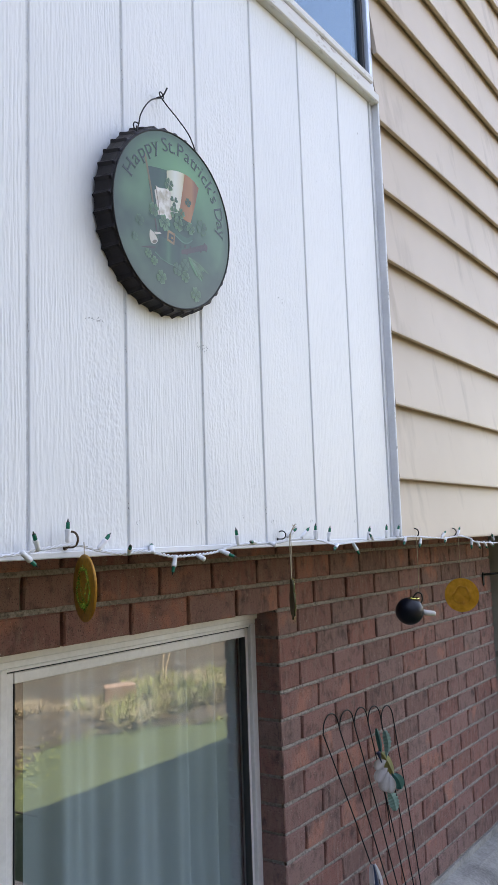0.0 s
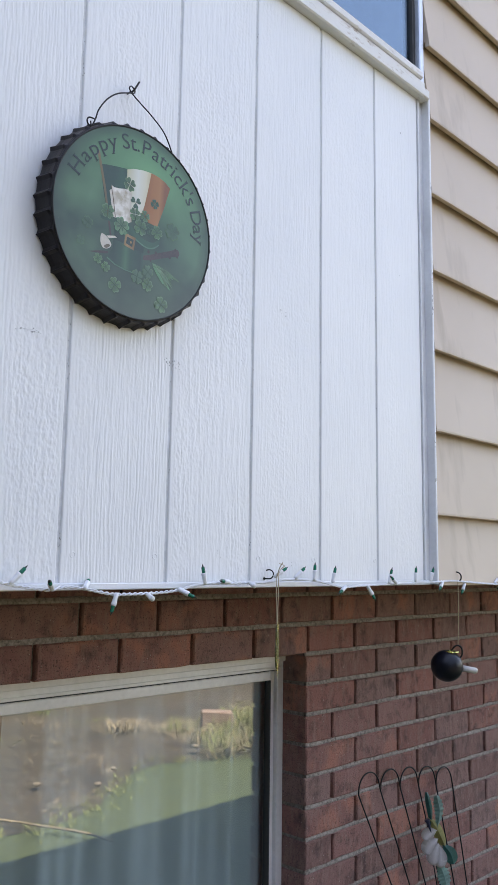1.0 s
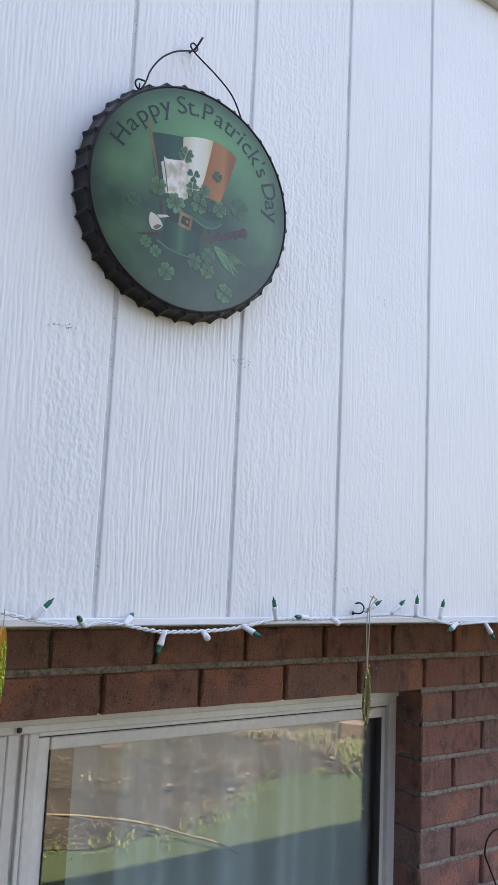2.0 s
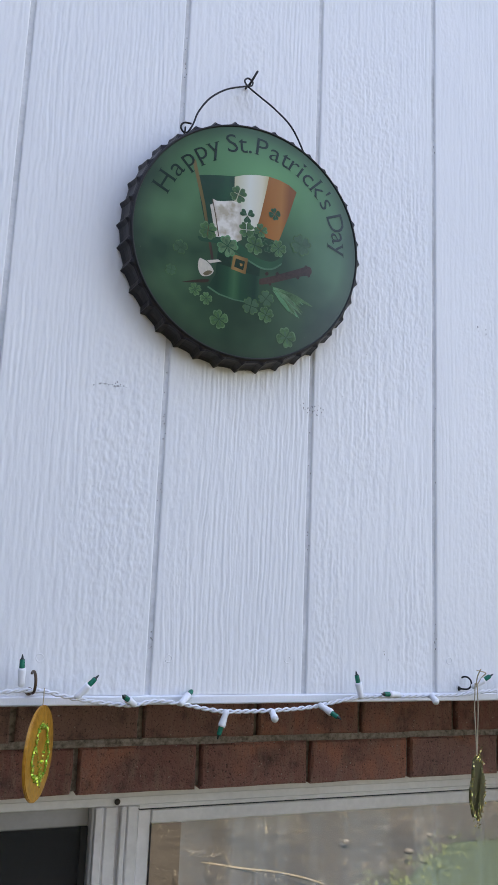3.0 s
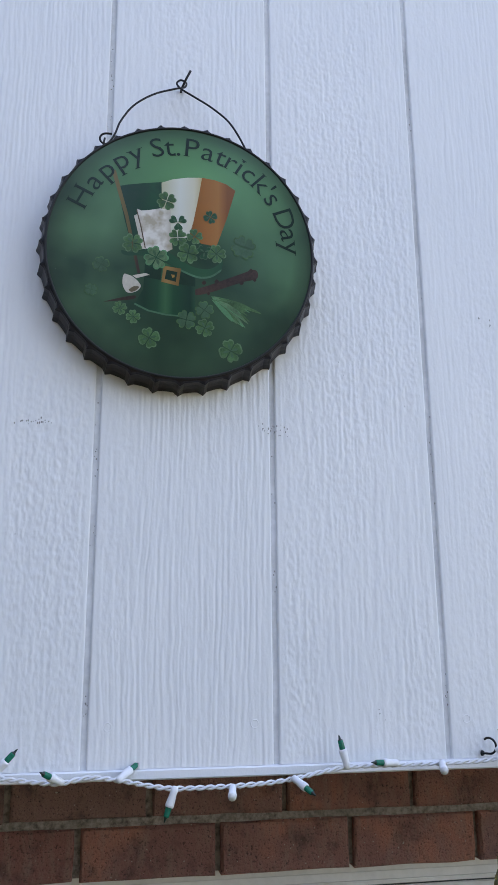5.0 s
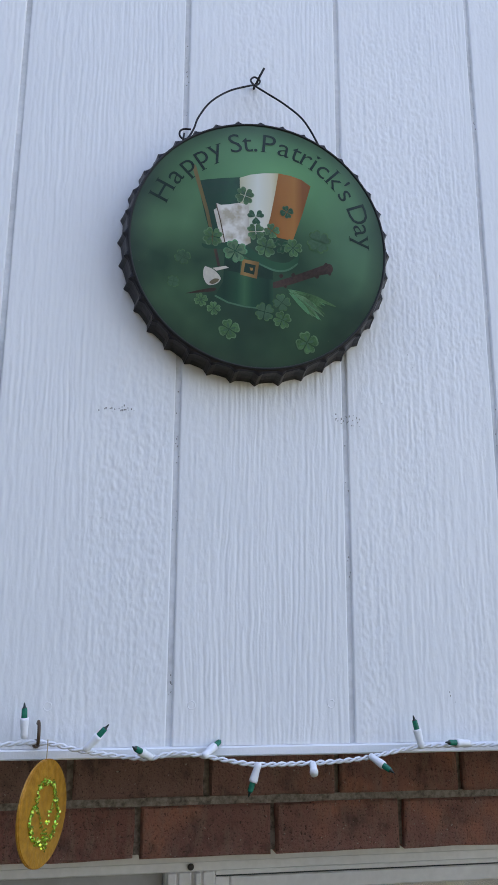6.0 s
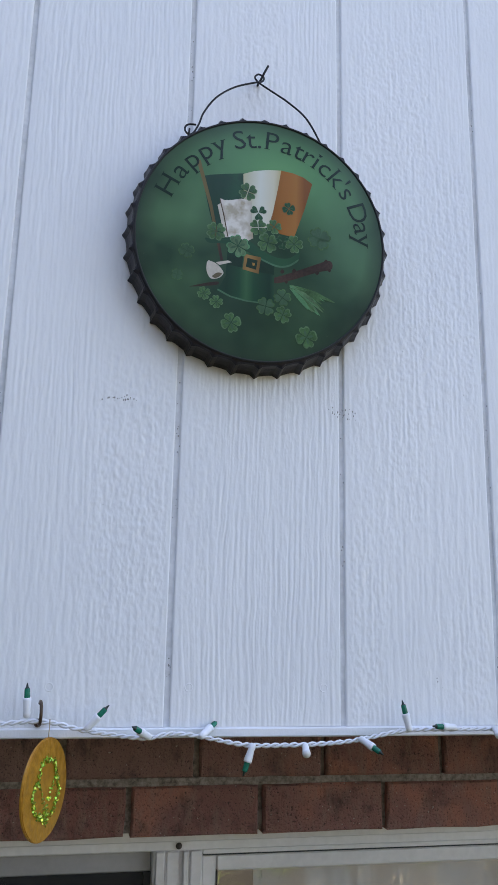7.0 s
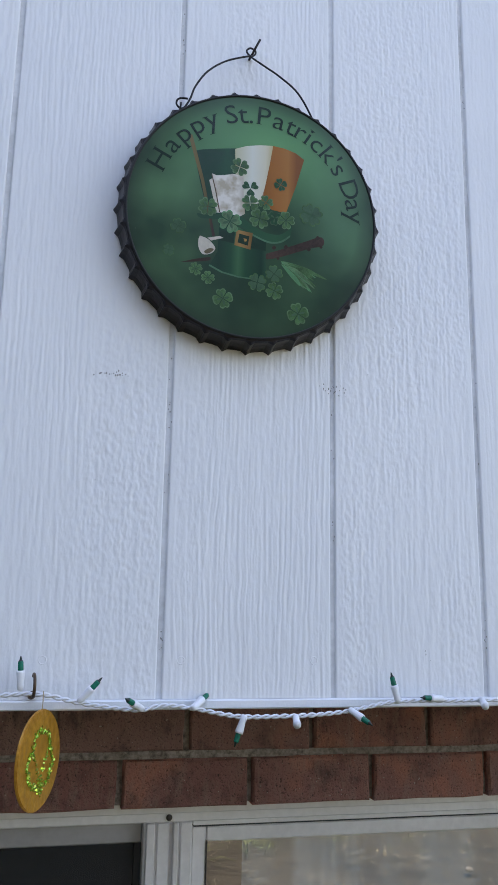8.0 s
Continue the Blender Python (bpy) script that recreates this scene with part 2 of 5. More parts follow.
# lower wall: mortar bed with an opening; the bricks are set into it below
bm = bmesh.new()
MORTAR_X = BRICK_X - 0.013
WALL_TOP = SOFFIT_Z
box(bm, -0.62, MORTAR_X, WIN_Y1 + 0.005, BRICK_END - 0.004, 0.39, WALL_TOP)
box(bm, -0.62, MORTAR_X, LEFT, WIN_Y0 - 0.005, 0.39, WALL_TOP)
box(bm, -0.62, MORTAR_X, WIN_Y0 - 0.005, WIN_Y1 + 0.005, WIN_Z1 + 0.005, WALL_TOP)
box(bm, -0.62, MORTAR_X, WIN_Y0, WIN_Y1, 0.39, WIN_Z0)
wall_lower = structure("wall_lower", bm, MORTAR, "brown brick lower wall with grey mortar joints", "brick wall")

# soffit under the overhang, coloured near black to cut bounce onto the brick below
structure("soffit", boxed(-0.62, -0.0125, LEFT, BRICK_END + 0.6, SOFFIT_Z + 0.002, SOFFIT_Z + 0.03), plain("darkened_soffit", (0.035, 0.026, 0.02), 0.9, vary=0.3), "boards under the overhang, darkened to shade the lintel", "soffit")

# upper wall core with the window's opening
UP_Y0 = -1.6
bm = bmesh.new()
box(bm, -0.16, -0.012, LEFT, BRICK_END + 0.6, SOFFIT_Z + 0.03, SILL_Z)
box(bm, -0.16, -0.012, LEFT, UP_Y0, SILL_Z, TOP)
box(bm, -0.16, -0.012, CORNER_Y + 0.012, BRICK_END + 0.6, SILL_Z, TOP)
box(bm, -0.16, -0.012, UP_Y0, CORNER_Y + 0.012, 3.74, TOP)
wall_upper = structure("wall_upper", bm, SHEATH, "overhanging upper storey clad in boards and siding", "wall")

# white boards with open grooves between them
edges = [LEFT + 0.002] + [-0.218 - 0.2015 * k for k in range(9, 0, -1)] + [-0.218, -0.0135, 0.190, 0.386, 0.586, 0.781] + [CORNER_Y - 0.022]
def soft_noise(u, w, seed):
    """Smooth value noise on arrays, from -1 to 1."""
    table = np.random.RandomState(seed).uniform(-1, 1, (256, 256))
    iu, iw = np.floor(u).astype(int), np.floor(w).astype(int)
    fu, fw = u - iu, w - iw
    fu, fw = fu * fu * (3 - 2 * fu), fw * fw * (3 - 2 * fw)
    a, b_ = table[iu % 256, iw % 256], table[(iu + 1) % 256, iw % 256]
    c_, d = table[iu % 256, (iw + 1) % 256], table[(iu + 1) % 256, (iw + 1) % 256]
    return (a * (1 - fu) + b_ * fu) * (1 - fw) + (c_ * (1 - fu) + d * fu) * fw


def embossed_board(y0, y1, z0, z1, seed, depth):
    """A board with raised wavy grain and pebbled patches, as deep as the real emboss."""
    ny, nz = int((y1 - y0) / 0.0010), int((z1 - z0) / 0.0020)
    y, z = np.meshgrid(np.linspace(y0, y1, ny), np.linspace(z0, z1, nz))
    drift = 1.2 * soft_noise(y * 6 + seed * 3.1 + 40, z * 1.7 + 9, seed) + 0.34 * soft_noise(y * 22 + 80, z * 6 + 30, seed + 1) + 0.10 * soft_noise(y * 60 + 80, z * 22 + 30, seed + 5)
    turn = (y - y0) / 0.0064 + drift * 1.9 + 0.16 * soft_noise(y * 120 + 30, z * 45 + 70, seed + 12)
    ridge = 2 * np.abs(np.sin(np.pi * turn)) ** 0.7 - 1 + 0.35 * np.sin(2 * np.pi * (turn * 1.83 + drift))
    where = np.clip(0.42 + 1.6 * soft_noise(y * 15 + 20, z * 1.9 + 60, seed + 2), 0, 1)
    strength = 0.62 + 0.38 * soft_noise(y * 110 + 50, z * 13 + 20, seed + 3)
    fibre = soft_noise(y * 310 + 100, z * 20 + 100, seed + 4) + 0.6 * soft_noise(y * 420 + 100, z * 90 + 100, seed + 6)
    pebble = 0.8 * soft_noise(y * 300 + 100, z * 190 + 100, seed + 7) + 0.8 * soft_noise(y * 430 + 50, z * 330 + 100, seed + 8)
    x = 0.00036 * ridge * where * strength + 0.00038 * fibre + 0.00046 * pebble * (1 - 0.85 * where) * np.clip(0.5 + 1.4 * soft_noise(y * 11, z * 4 + 5, seed + 10), 0, 1)
    x *= depth
    edge = np.minimum(y - y0, y1 - y)
    x = x * np.clip(edge / 0.010, 0.25, 1) - 0.0024 * np.clip(1 - edge / 0.0020, 0, 1) ** 1.5
    x[:, 0] = x[:, -1] = -0.0119
    verts = np.stack([x, y, z], -1).reshape(-1, 3)
    idx = np.arange(ny * nz).reshape(nz, ny)
    faces = np.stack([idx[:-1, :-1], idx[:-1, 1:], idx[1:, 1:], idx[1:, :-1]], -1).reshape(-1, 4)
    me = bpy.data.meshes.new("board")
    me.from_pydata(verts.tolist(), [], faces.tolist())
    me.polygons.foreach_set("use_smooth", np.ones(len(me.polygons), dtype=bool))
    me.materials.append(WHITE)
    ob = new("board", me)
    ob.parent = wall_upper
    return ob


for i, (a, c2) in enumerate(zip(edges, edges[1:])):
    rnd = random.Random(i)
    if c2 < -0.42:
        bm = boxed(-0.012, 0.0 + rnd.uniform(-0.0006, 0.0006), a + 0.0026, c2 - 0.0026, SOFFIT_Z + 0.0108, SILL_Z - 0.001, bevel=0.0022)
        part("board", bm, WHITE, wall_upper)
    else:
        embossed_board(a + 0.0024, c2 - 0.0024, SOFFIT_Z + 0.0108, SILL_Z - 0.001, 100 + i * 11, 0.8 if a < 0.35 else 0.45)
# nail heads under the paint and dark scuffs
for y in (-0.141, 0.010, 0.166, 0.409, 0.565, 0.77):
    bm = bmesh.new()
    tube(bm, [(0.0002, y + 0.0042 * math.cos(a), 1.7285 + 0.0042 * math.sin(a)) for a in [2 * math.pi * k / 20 for k in range(21)]], 0.00045, 6, cap=False)
    part("nail_head", bm, WHITE, wall_upper)
SCUFF = plain("dark_scuff", (0.20, 0.195, 0.19), 0.8)
for y, z, n, wide, tall in ((0.190, 2.056, 26, 0.018, 0.006), (-0.085, 2.055, 22, 0.025, 0.004), (0.463, 2.216, 6, 0.002, 0.006), (0.478, 2.212, 5, 0.002, 0.005), (-0.0135, 1.75, 7, 0.002, 0.012), (0.386, 1.76, 6, 0.002, 0.02), (0.5, 1.72, 4, 0.002, 0.01), (-0.0135, 2.0, 12, 0.003, 0.10), (0.190, 1.9, 8, 0.002, 0.1), (0.386, 2.50, 5, 0.002, 0.02), (0.386, 2.78, 6, 0.002, 0.03), (0.386, 2.10, 7, 0.002, 0.16), (-0.218, 2.02, 9, 0.003, 0.03), (-0.0135, 2.50, 10, 0.003, 0.07), (0.586, 2.3, 8, 0.002, 0.2), (0.781, 2.2, 8, 0.002, 0.25), (0.30, 2.12, 5, 0.05, 0.1), (0.32, 1.74, 3, 0.03, 0.01)):
    rs = random.Random(int((y + 2) * 1000))
    bm = bmesh.new()
    for _ in range(n):
        mt = Matrix.Translation((0.0005, y + rs.gauss(0, wide * 0.5), z + rs.gauss(0, tall * 0.6)))
        bmesh.ops.create_icosphere(bm, subdivisions=1, radius=rs.uniform(0.0003, 0.0008), matrix=mt @ Matrix.Diagonal((0.5, 1, rs.uniform(1, 2.2), 1)))
    part("scuff", bm, SCUFF, wall_upper)
# thin strip that shows at the bottom of the grooves
part("groove_backing", boxed(-0.0119, -0.0034, LEFT + 0.01, CORNER_Y - 0.03, SOFFIT_Z + 0.004, SILL_Z - 0.003), plain("grimy_white_groove", (0.66, 0.675, 0.69), 0.8, vary=0.25), wall_upper)
# drip strip along the foot
structure("trim_foot", boxed(-0.012, 0.0030, LEFT, CORNER_Y - 0.001, SOFFIT_Z, SOFFIT_Z + 0.0105, bevel=0.0015), WHITE, "white painted strip along the foot of the boards", "trim")
# corner channel
bm = bmesh.new()
box(bm, -0.012, -0.004, CORNER_Y - 0.0215, CORNER_Y + 0.006, SOFFIT_Z + 0.011, SILL_Z)
box(bm, -0.012, 0.0165, CORNER_Y + 0.0062, CORNER_Y + 0.0145, SOFFIT_Z + 0.001, SILL_Z + 0.01, 0.0015)
box(bm, -0.012, 0.003, CORNER_Y - 0.0216, CORNER_Y - 0.0165, SOFFIT_Z + 0.011, SILL_Z, 0.001)
structure("trim_corner", bm, plain("white_corner_paint", (0.75, 0.76, 0.77), 0.5, vary=0.1), "white metal corner strip, dented and scuffed", "trim")

SCRAPE = plain("grey_scrape", (0.26, 0.26, 0.27), 0.6, 0.2)
for z, n in ((2.345, 9), (2.42, 7), (2.03, 5), (2.66, 4), (1.93, 3)):
    rs = random.Random(int(z * 100))
    bm = bmesh.new()
    for _ in range(n):
        mt = Matrix.Translation((0.0165, CORNER_Y + 0.010 + rs.gauss(0, 0.002), z + rs.gauss(0, 0.012)))
        bmesh.ops.create_icosphere(bm, subdivisions=1, radius=rs.uniform(0.0006, 0.0013), matrix=mt @ Matrix.Diagonal((0.4, 0.8, rs.uniform(1.5, 4.0), 1)))
    part("scrape", bm, SCRAPE, bpy.data.objects["trim_corner"])

# beige lap siding
LAP0, LAP = 1.8385, 0.2022
tops = [LAP0 + LAP * i for i in range(13)]
bottoms = [SOFFIT_Z - 0.002] + tops[:-1]
for z0, z1 in zip(bottoms, tops):
    bm = bmesh.new()
    y0, y1 = CORNER_Y + 0.0148, BRICK_END + 0.55
    prof = [(-0.0118, z0 + 0.016), (0.0050, z0 + 0.016), (0.0054, z0 + 0.001), (0.0140, z0), (0.0172, z0 + 0.0014), (0.0176, z0 + 0.006), (-0.0085, z1 + 0.016), (-0.0118, z1 + 0.0165)]
    ra = [bm.verts.new((x, y0, zz)) for x, zz in prof]
    rb = [bm.verts.new((x, y1, zz)) for x, zz in prof]
    n = len(prof)
    for i in range(n):
        bm.faces.new((ra[i], rb[i], rb[(i + 1) % n], ra[(i + 1) % n]))
    bm.faces.new(ra[::-1])
    bm.faces.new(rb)
    bmesh.ops.recalc_face_normals(bm, faces=bm.faces)
    part("siding_board", bm, BEIGE, wall_upper)

# the rest of the house, which shades the lawn
bm = bmesh.new()
box(bm, -8.0, -0.16, LEFT - 7, LEFT - 6.85, 0, TOP)
box(bm, -8.0, -0.62, BRICK_END + 6.0, BRICK_END + 6.15, 0, TOP)
box(bm, -8.15, -8.0, LEFT - 7, BRICK_END + 6.15, 0, TOP)
box(bm, -0.77, -0.62, LEFT - 7, LEFT, 0, TOP)
box(bm, -1.2, -1.05, BRICK_END, BRICK_END + 6.15, 0, TOP)
box(bm, -1.05, -0.16, BRICK_END + 0.45, BRICK_END + 0.6, SOFFIT_Z, TOP)
structure("wall_back", bm, BEIGE, "plain beige outer walls of the house", "wall")
bm = bmesh.new()
prof = [(-8.6, TOP), (0.08, TOP), (0.08, TOP + 0.12), (-4.0, TOP + 1.3), (-8.6, TOP + 0.12)]
ra = [bm.verts.new((x, LEFT - 7.4, zz)) for x, zz in prof]
rb = [bm.verts.new((x, BRICK_END + 6.5, zz)) for x, zz in prof]
for i in range(5):
    bm.faces.new((ra[i], rb[i], rb[(i + 1) % 5], ra[(i + 1) % 5]))
bm.faces.new(ra[::-1])
bm.faces.new(rb)
bmesh.ops.recalc_face_normals(bm, faces=bm.faces)
structure("roof", bm, plain("grey_shingle", (0.12, 0.11, 0.10), 0.9, vary=0.3), "low grey shingled roof", "roof")

# rooms behind the panes
bm = bmesh.new()
box(bm, -3.2, -3.1, WIN_Y0 - 0.6, WIN_Y1 + 0.6, 0.0, WALL_TOP)
box(bm, -3.1, -0.62, WIN_Y0 - 0.6, WIN_Y0 - 0.5, 0.0, WALL_TOP)
box(bm, -3.1, -0.62, WIN_Y1 + 0.5, WIN_Y1 + 0.6, 0.0, WALL_TOP)
box(bm, -3.2, -0.62, WIN_Y0 - 0.6, WIN_Y1 + 0.6, WALL_TOP, WALL_TOP + 0.1)
box(bm, -3.2, -0.62, WIN_Y0 - 0.6, WIN_Y1 + 0.6, -0.05, 0.03)
structure("wall_room", bm, ROOM, "dim room behind the lower window", "room")
bm = bmesh.new()
box(bm, -2.6, -2.5, UP_Y0 - 0.2, CORNER_Y + 0.3, SILL_Z - 0.8, TOP)
box(bm, -2.5, -0.16, UP_Y0 - 0.2, UP_Y0 - 0.1, SILL_Z - 0.8, TOP)
box(bm, -2.5, -0.16, CORNER_Y + 0.2, CORNER_Y + 0.3, SILL_Z - 0.8, TOP)
box(bm, -2.6, -0.16, UP_Y0 - 0.2, CORNER_Y + 0.3, SILL_Z - 0.9, SILL_Z - 0.8)
structure("wall_room_upper", bm, ROOM, "dim room behind the upper window", "room")

# ---- lower window: aluminium frame, fixed right pane, darker left sash ----
GX = -0.483
win = tagged(new("window_1"), "wide lower window in a weathered grey aluminium frame", "window", "", "structure")
FX = -0.462
part("frame_head", boxed(GX - 0.03, FX, WIN_Y0, WIN_Y1, 1.4450, WIN_Z1 + 0.002, bevel=0.002), ALUM, win)
part("head_step", boxed(GX - 0.02, FX - 0.004, 0.1065, WIN_Y1 - 0.024, 1.4380, 1.4448, bevel=0.001), ALUM, win)
# near-black strip standing in for the shadow line under the head step
part("shadow_strip", boxed(GX - 0.015, FX - 0.010, 0.1085, WIN_Y1 - 0.0245, 1.4346, 1.4379), ALUM_DARK, win)
part("head_lip", boxed(FX, FX + 0.008, WIN_Y0, WIN_Y1, 1.4600, 1.4790, bevel=0.002), ALUM, win)
part("frame_jamb", boxed(GX - 0.03, FX, WIN_Y1 - 0.024, WIN_Y1, WIN_Z0, 1.4449, bevel=0.002), ALUM, win)
part("frame_jamb", boxed(GX - 0.03, FX, WIN_Y0, WIN_Y0 + 0.03, WIN_Z0, 1.4449, bevel=0.002), ALUM, win)
part("window_sill", boxed(GX - 0.03, FX + 0.05, WIN_Y0, WIN_Y1, WIN_Z0 - 0.03, WIN_Z0 + 0.03, bevel=0.003), ALUM, win)
# mullion with its ribs
part("mullion", boxed(GX - 0.03, FX - 0.006, 0.026, 0.106, WIN_Z0 + 0.03, 1.4449, bevel=0.001), ALUM, win)
for y0, y1, px in ((0.030, 0.044, 0.004), (0.048, 0.068, 0.001), (0.0735, 0.082, 0.006), (0.086, 0.104, 0.002)):
    part("rib", boxed(FX - 0.008, FX + px, y0, y1, WIN_Z0 + 0.03, 1.4447, bevel=0.0015), ALUM, win)
# fixed pane's bead
bead = 0.024
part("bead", boxed(GX - 0.01, FX - 0.012, 0.1065, 0.1065 + bead, WIN_Z0 + 0.03, 1.4345, bevel=0.002), ALUM, win)
part("bead", boxed(GX - 0.01, FX - 0.012, WIN_Y1 - 0.024 - 0.016, WIN_Y1 - 0.0242, WIN_Z0 + 0.03, 1.4345, bevel=0.002), ALUM, win)
part("bead", boxed(GX - 0.01, FX - 0.010, 0.1067 + bead, WIN_Y1 - 0.0402, 1.4110, 1.4344, bevel=0.002), ALUM, win)
part("gasket", boxed(GX - 0.008, GX + 0.012, 0.1306, 0.1318, WIN_Z0 + 0.03, 1.4110), ALUM_DARK, win)
part("gasket", boxed(GX - 0.008, GX + 0.012, WIN_Y1 - 0.044, WIN_Y1 - 0.0402, WIN_Z0 + 0.03, 1.4110), ALUM_DARK, win)
part("pane", boxed(GX - 0.002, GX + 0.002, 0.128, WIN_Y1 - 0.03, WIN_Z0 + 0.02, 1.42), GLASS, win)
# left sash, set further in
part("sash_head", boxed(GX - 0.025, GX - 0.006, WIN_Y0 + 0.03, 0.026, 1.4095, 1.4448, bevel=0.002), plain("darker_sash_metal", (0.40, 0.39, 0.395), 0.5, 0.25, vary=0.15, scale=25), win)
part("sash_stile", boxed(GX - 0.025, GX - 0.006, 0.014, 0.0258, WIN_Z0 + 0.03, 1.4095, bevel=0.001), ALUM_DARK, win)
part("pane", boxed(GX - 0.017, GX - 0.013, WIN_Y0 + 0.03, 0.016, WIN_Z0 + 0.02, 1.412), GLASS, win)
m, nt, bs = nodes_of("dark_insect_screen")
bs.inputs["Base Color"].default_value = (0.03, 0.033, 0.035, 1)
bs.inputs["Roughness"].default_value = 0.9
tr = add(nt, "ShaderNodeBsdfTransparent")
mx = nt.nodes.new("ShaderNodeMixShader")
weave = noise_of(nt, coords(nt, (1, 0.3, 1)), 25.0, 3)
nt.links.new(ramp(nt, weave, [(0.3, (0.60, 0.60, 0.60)), (0.7, (0.72, 0.72, 0.72))]), mx.inputs[0])
nt.links.new(tr.outputs[0], mx.inputs[1])
nt.links.new(bs.outputs[0], mx.inputs[2])
nt.links.new(mx.outputs[0], nt.nodes["Material Output"].inputs[0])
part("insect_screen", boxed(GX - 0.0075, GX - 0.0065, WIN_Y0 + 0.03, 0.0138, WIN_Z0 + 0.03, 1.4093), m, win, "dark insect screen")
bm = bmesh.new()
bmesh.ops.create_uvsphere(bm, u_segments=12, v_segments=6, radius=0.0052, matrix=pose(FX + 0.004, 0.066, 1.4535) @ Matrix.Diagonal((0.6, 1, 1, 1)))
part("screw", bm, plain("rusty_screw", (0.07, 0.058, 0.05), 0.6, 0.5, vary=0.4, scale=300), win, "rusty screw head", True)

# curtain inside
bm = bmesh.new()
cols = []
for i in range(260):
    y = 0.205 + (WIN_Y1 - 0.20) * i / 259
    x = -0.524 + 0.017 * math.sin(y * 41 + 2.2 * math.sin(y * 7)) + 0.005 * math.sin(y * 97 + 1.5 * math.sin(y * 17))
    cols.append((bm.verts.new((x, y, WIN_Z0 - 0.1)), bm.verts.new((x * 0.99 - 0.005, y, 1.478))))
for a, c2 in zip(cols, cols[1:]):
    bm.faces.new((a[0], c2[0], c2[1], a[1]))
cur = thing("curtain", (-0.62, 0, 1.5), "pale blue-grey sheer curtain hanging in folds behind the pane", "curtain")
ob = part("cloth", bm, CURTAIN, cur, smooth=True)
ob.matrix_parent_inverse = Matrix.Translation((0.62, 0, -1.5))

# ---- upper window ----
win2 = tagged(new("window_2"), "upper window with peeling white sill reflecting the sky", "window", "", "structure")
part("window_sill", boxed(-0.05, 0.022, UP_Y0, CORNER_Y + 0.006, SILL_Z, SILL_Z + 0.026, bevel=0.003), PEEL, win2, "peeling white wooden sill")
part("apron", boxed(-0.05, 0.010, UP_Y0, CORNER_Y + 0.003, SILL_Z + 0.0262, SILL_Z + 0.052, bevel=0.002), PEEL, win2)
part("frame_foot", boxed(-0.05, 0.016, UP_Y0, CORNER_Y - 0.012, SILL_Z + 0.0525, SILL_Z + 0.074, bevel=0.003), PEEL, win2)
part("sill_gap", boxed(-0.05, 0.0035, UP_Y0, CORNER_Y + 0.002, SILL_Z + 0.0515, SILL_Z + 0.0530), plain("dirty_gap", (0.10, 0.075, 0.055), 0.9, vary=0.3), win2)
part("track_gap", boxed(-0.05, -0.001, UP_Y0, CORNER_Y - 0.012, SILL_Z + 0.0738, SILL_Z + 0.0752), bpy.data.materials["dirty_gap"], win2)
part("track", boxed(-0.05, -0.004, UP_Y0, CORNER_Y - 0.012, SILL_Z + 0.0742, SILL_Z + 0.088, bevel=0.002), ALUM, win2)
part("frame_jamb", boxed(-0.05, 0.006, CORNER_Y - 0.0118, CORNER_Y + 0.006, SILL_Z + 0.0525, 3.74, bevel=0.002), STEEL, win2, "bright metal window edge")
part("gasket", boxed(-0.03, -0.008, CORNER_Y - 0.024, CORNER_Y - 0.0119, SILL_Z + 0.0882, 3.74), ALUM_DARK, win2)
part("pane", boxed(-0.020, -0.016, UP_Y0, CORNER_Y - 0.02, SILL_Z + 0.08, 3.75), GLASS_UP, win2)


# ---- the bottle-cap sign ----
SIGN_Y, SIGN_Z, SIGN_R, FACE_X = 0.077, 2.260, 0.1605, 0.040
SIGN_TILT = 2.6
sign_m = pose(FACE_X, SIGN_Y, SIGN_Z, 0, SIGN_TILT, 0)
FLUTES = 36


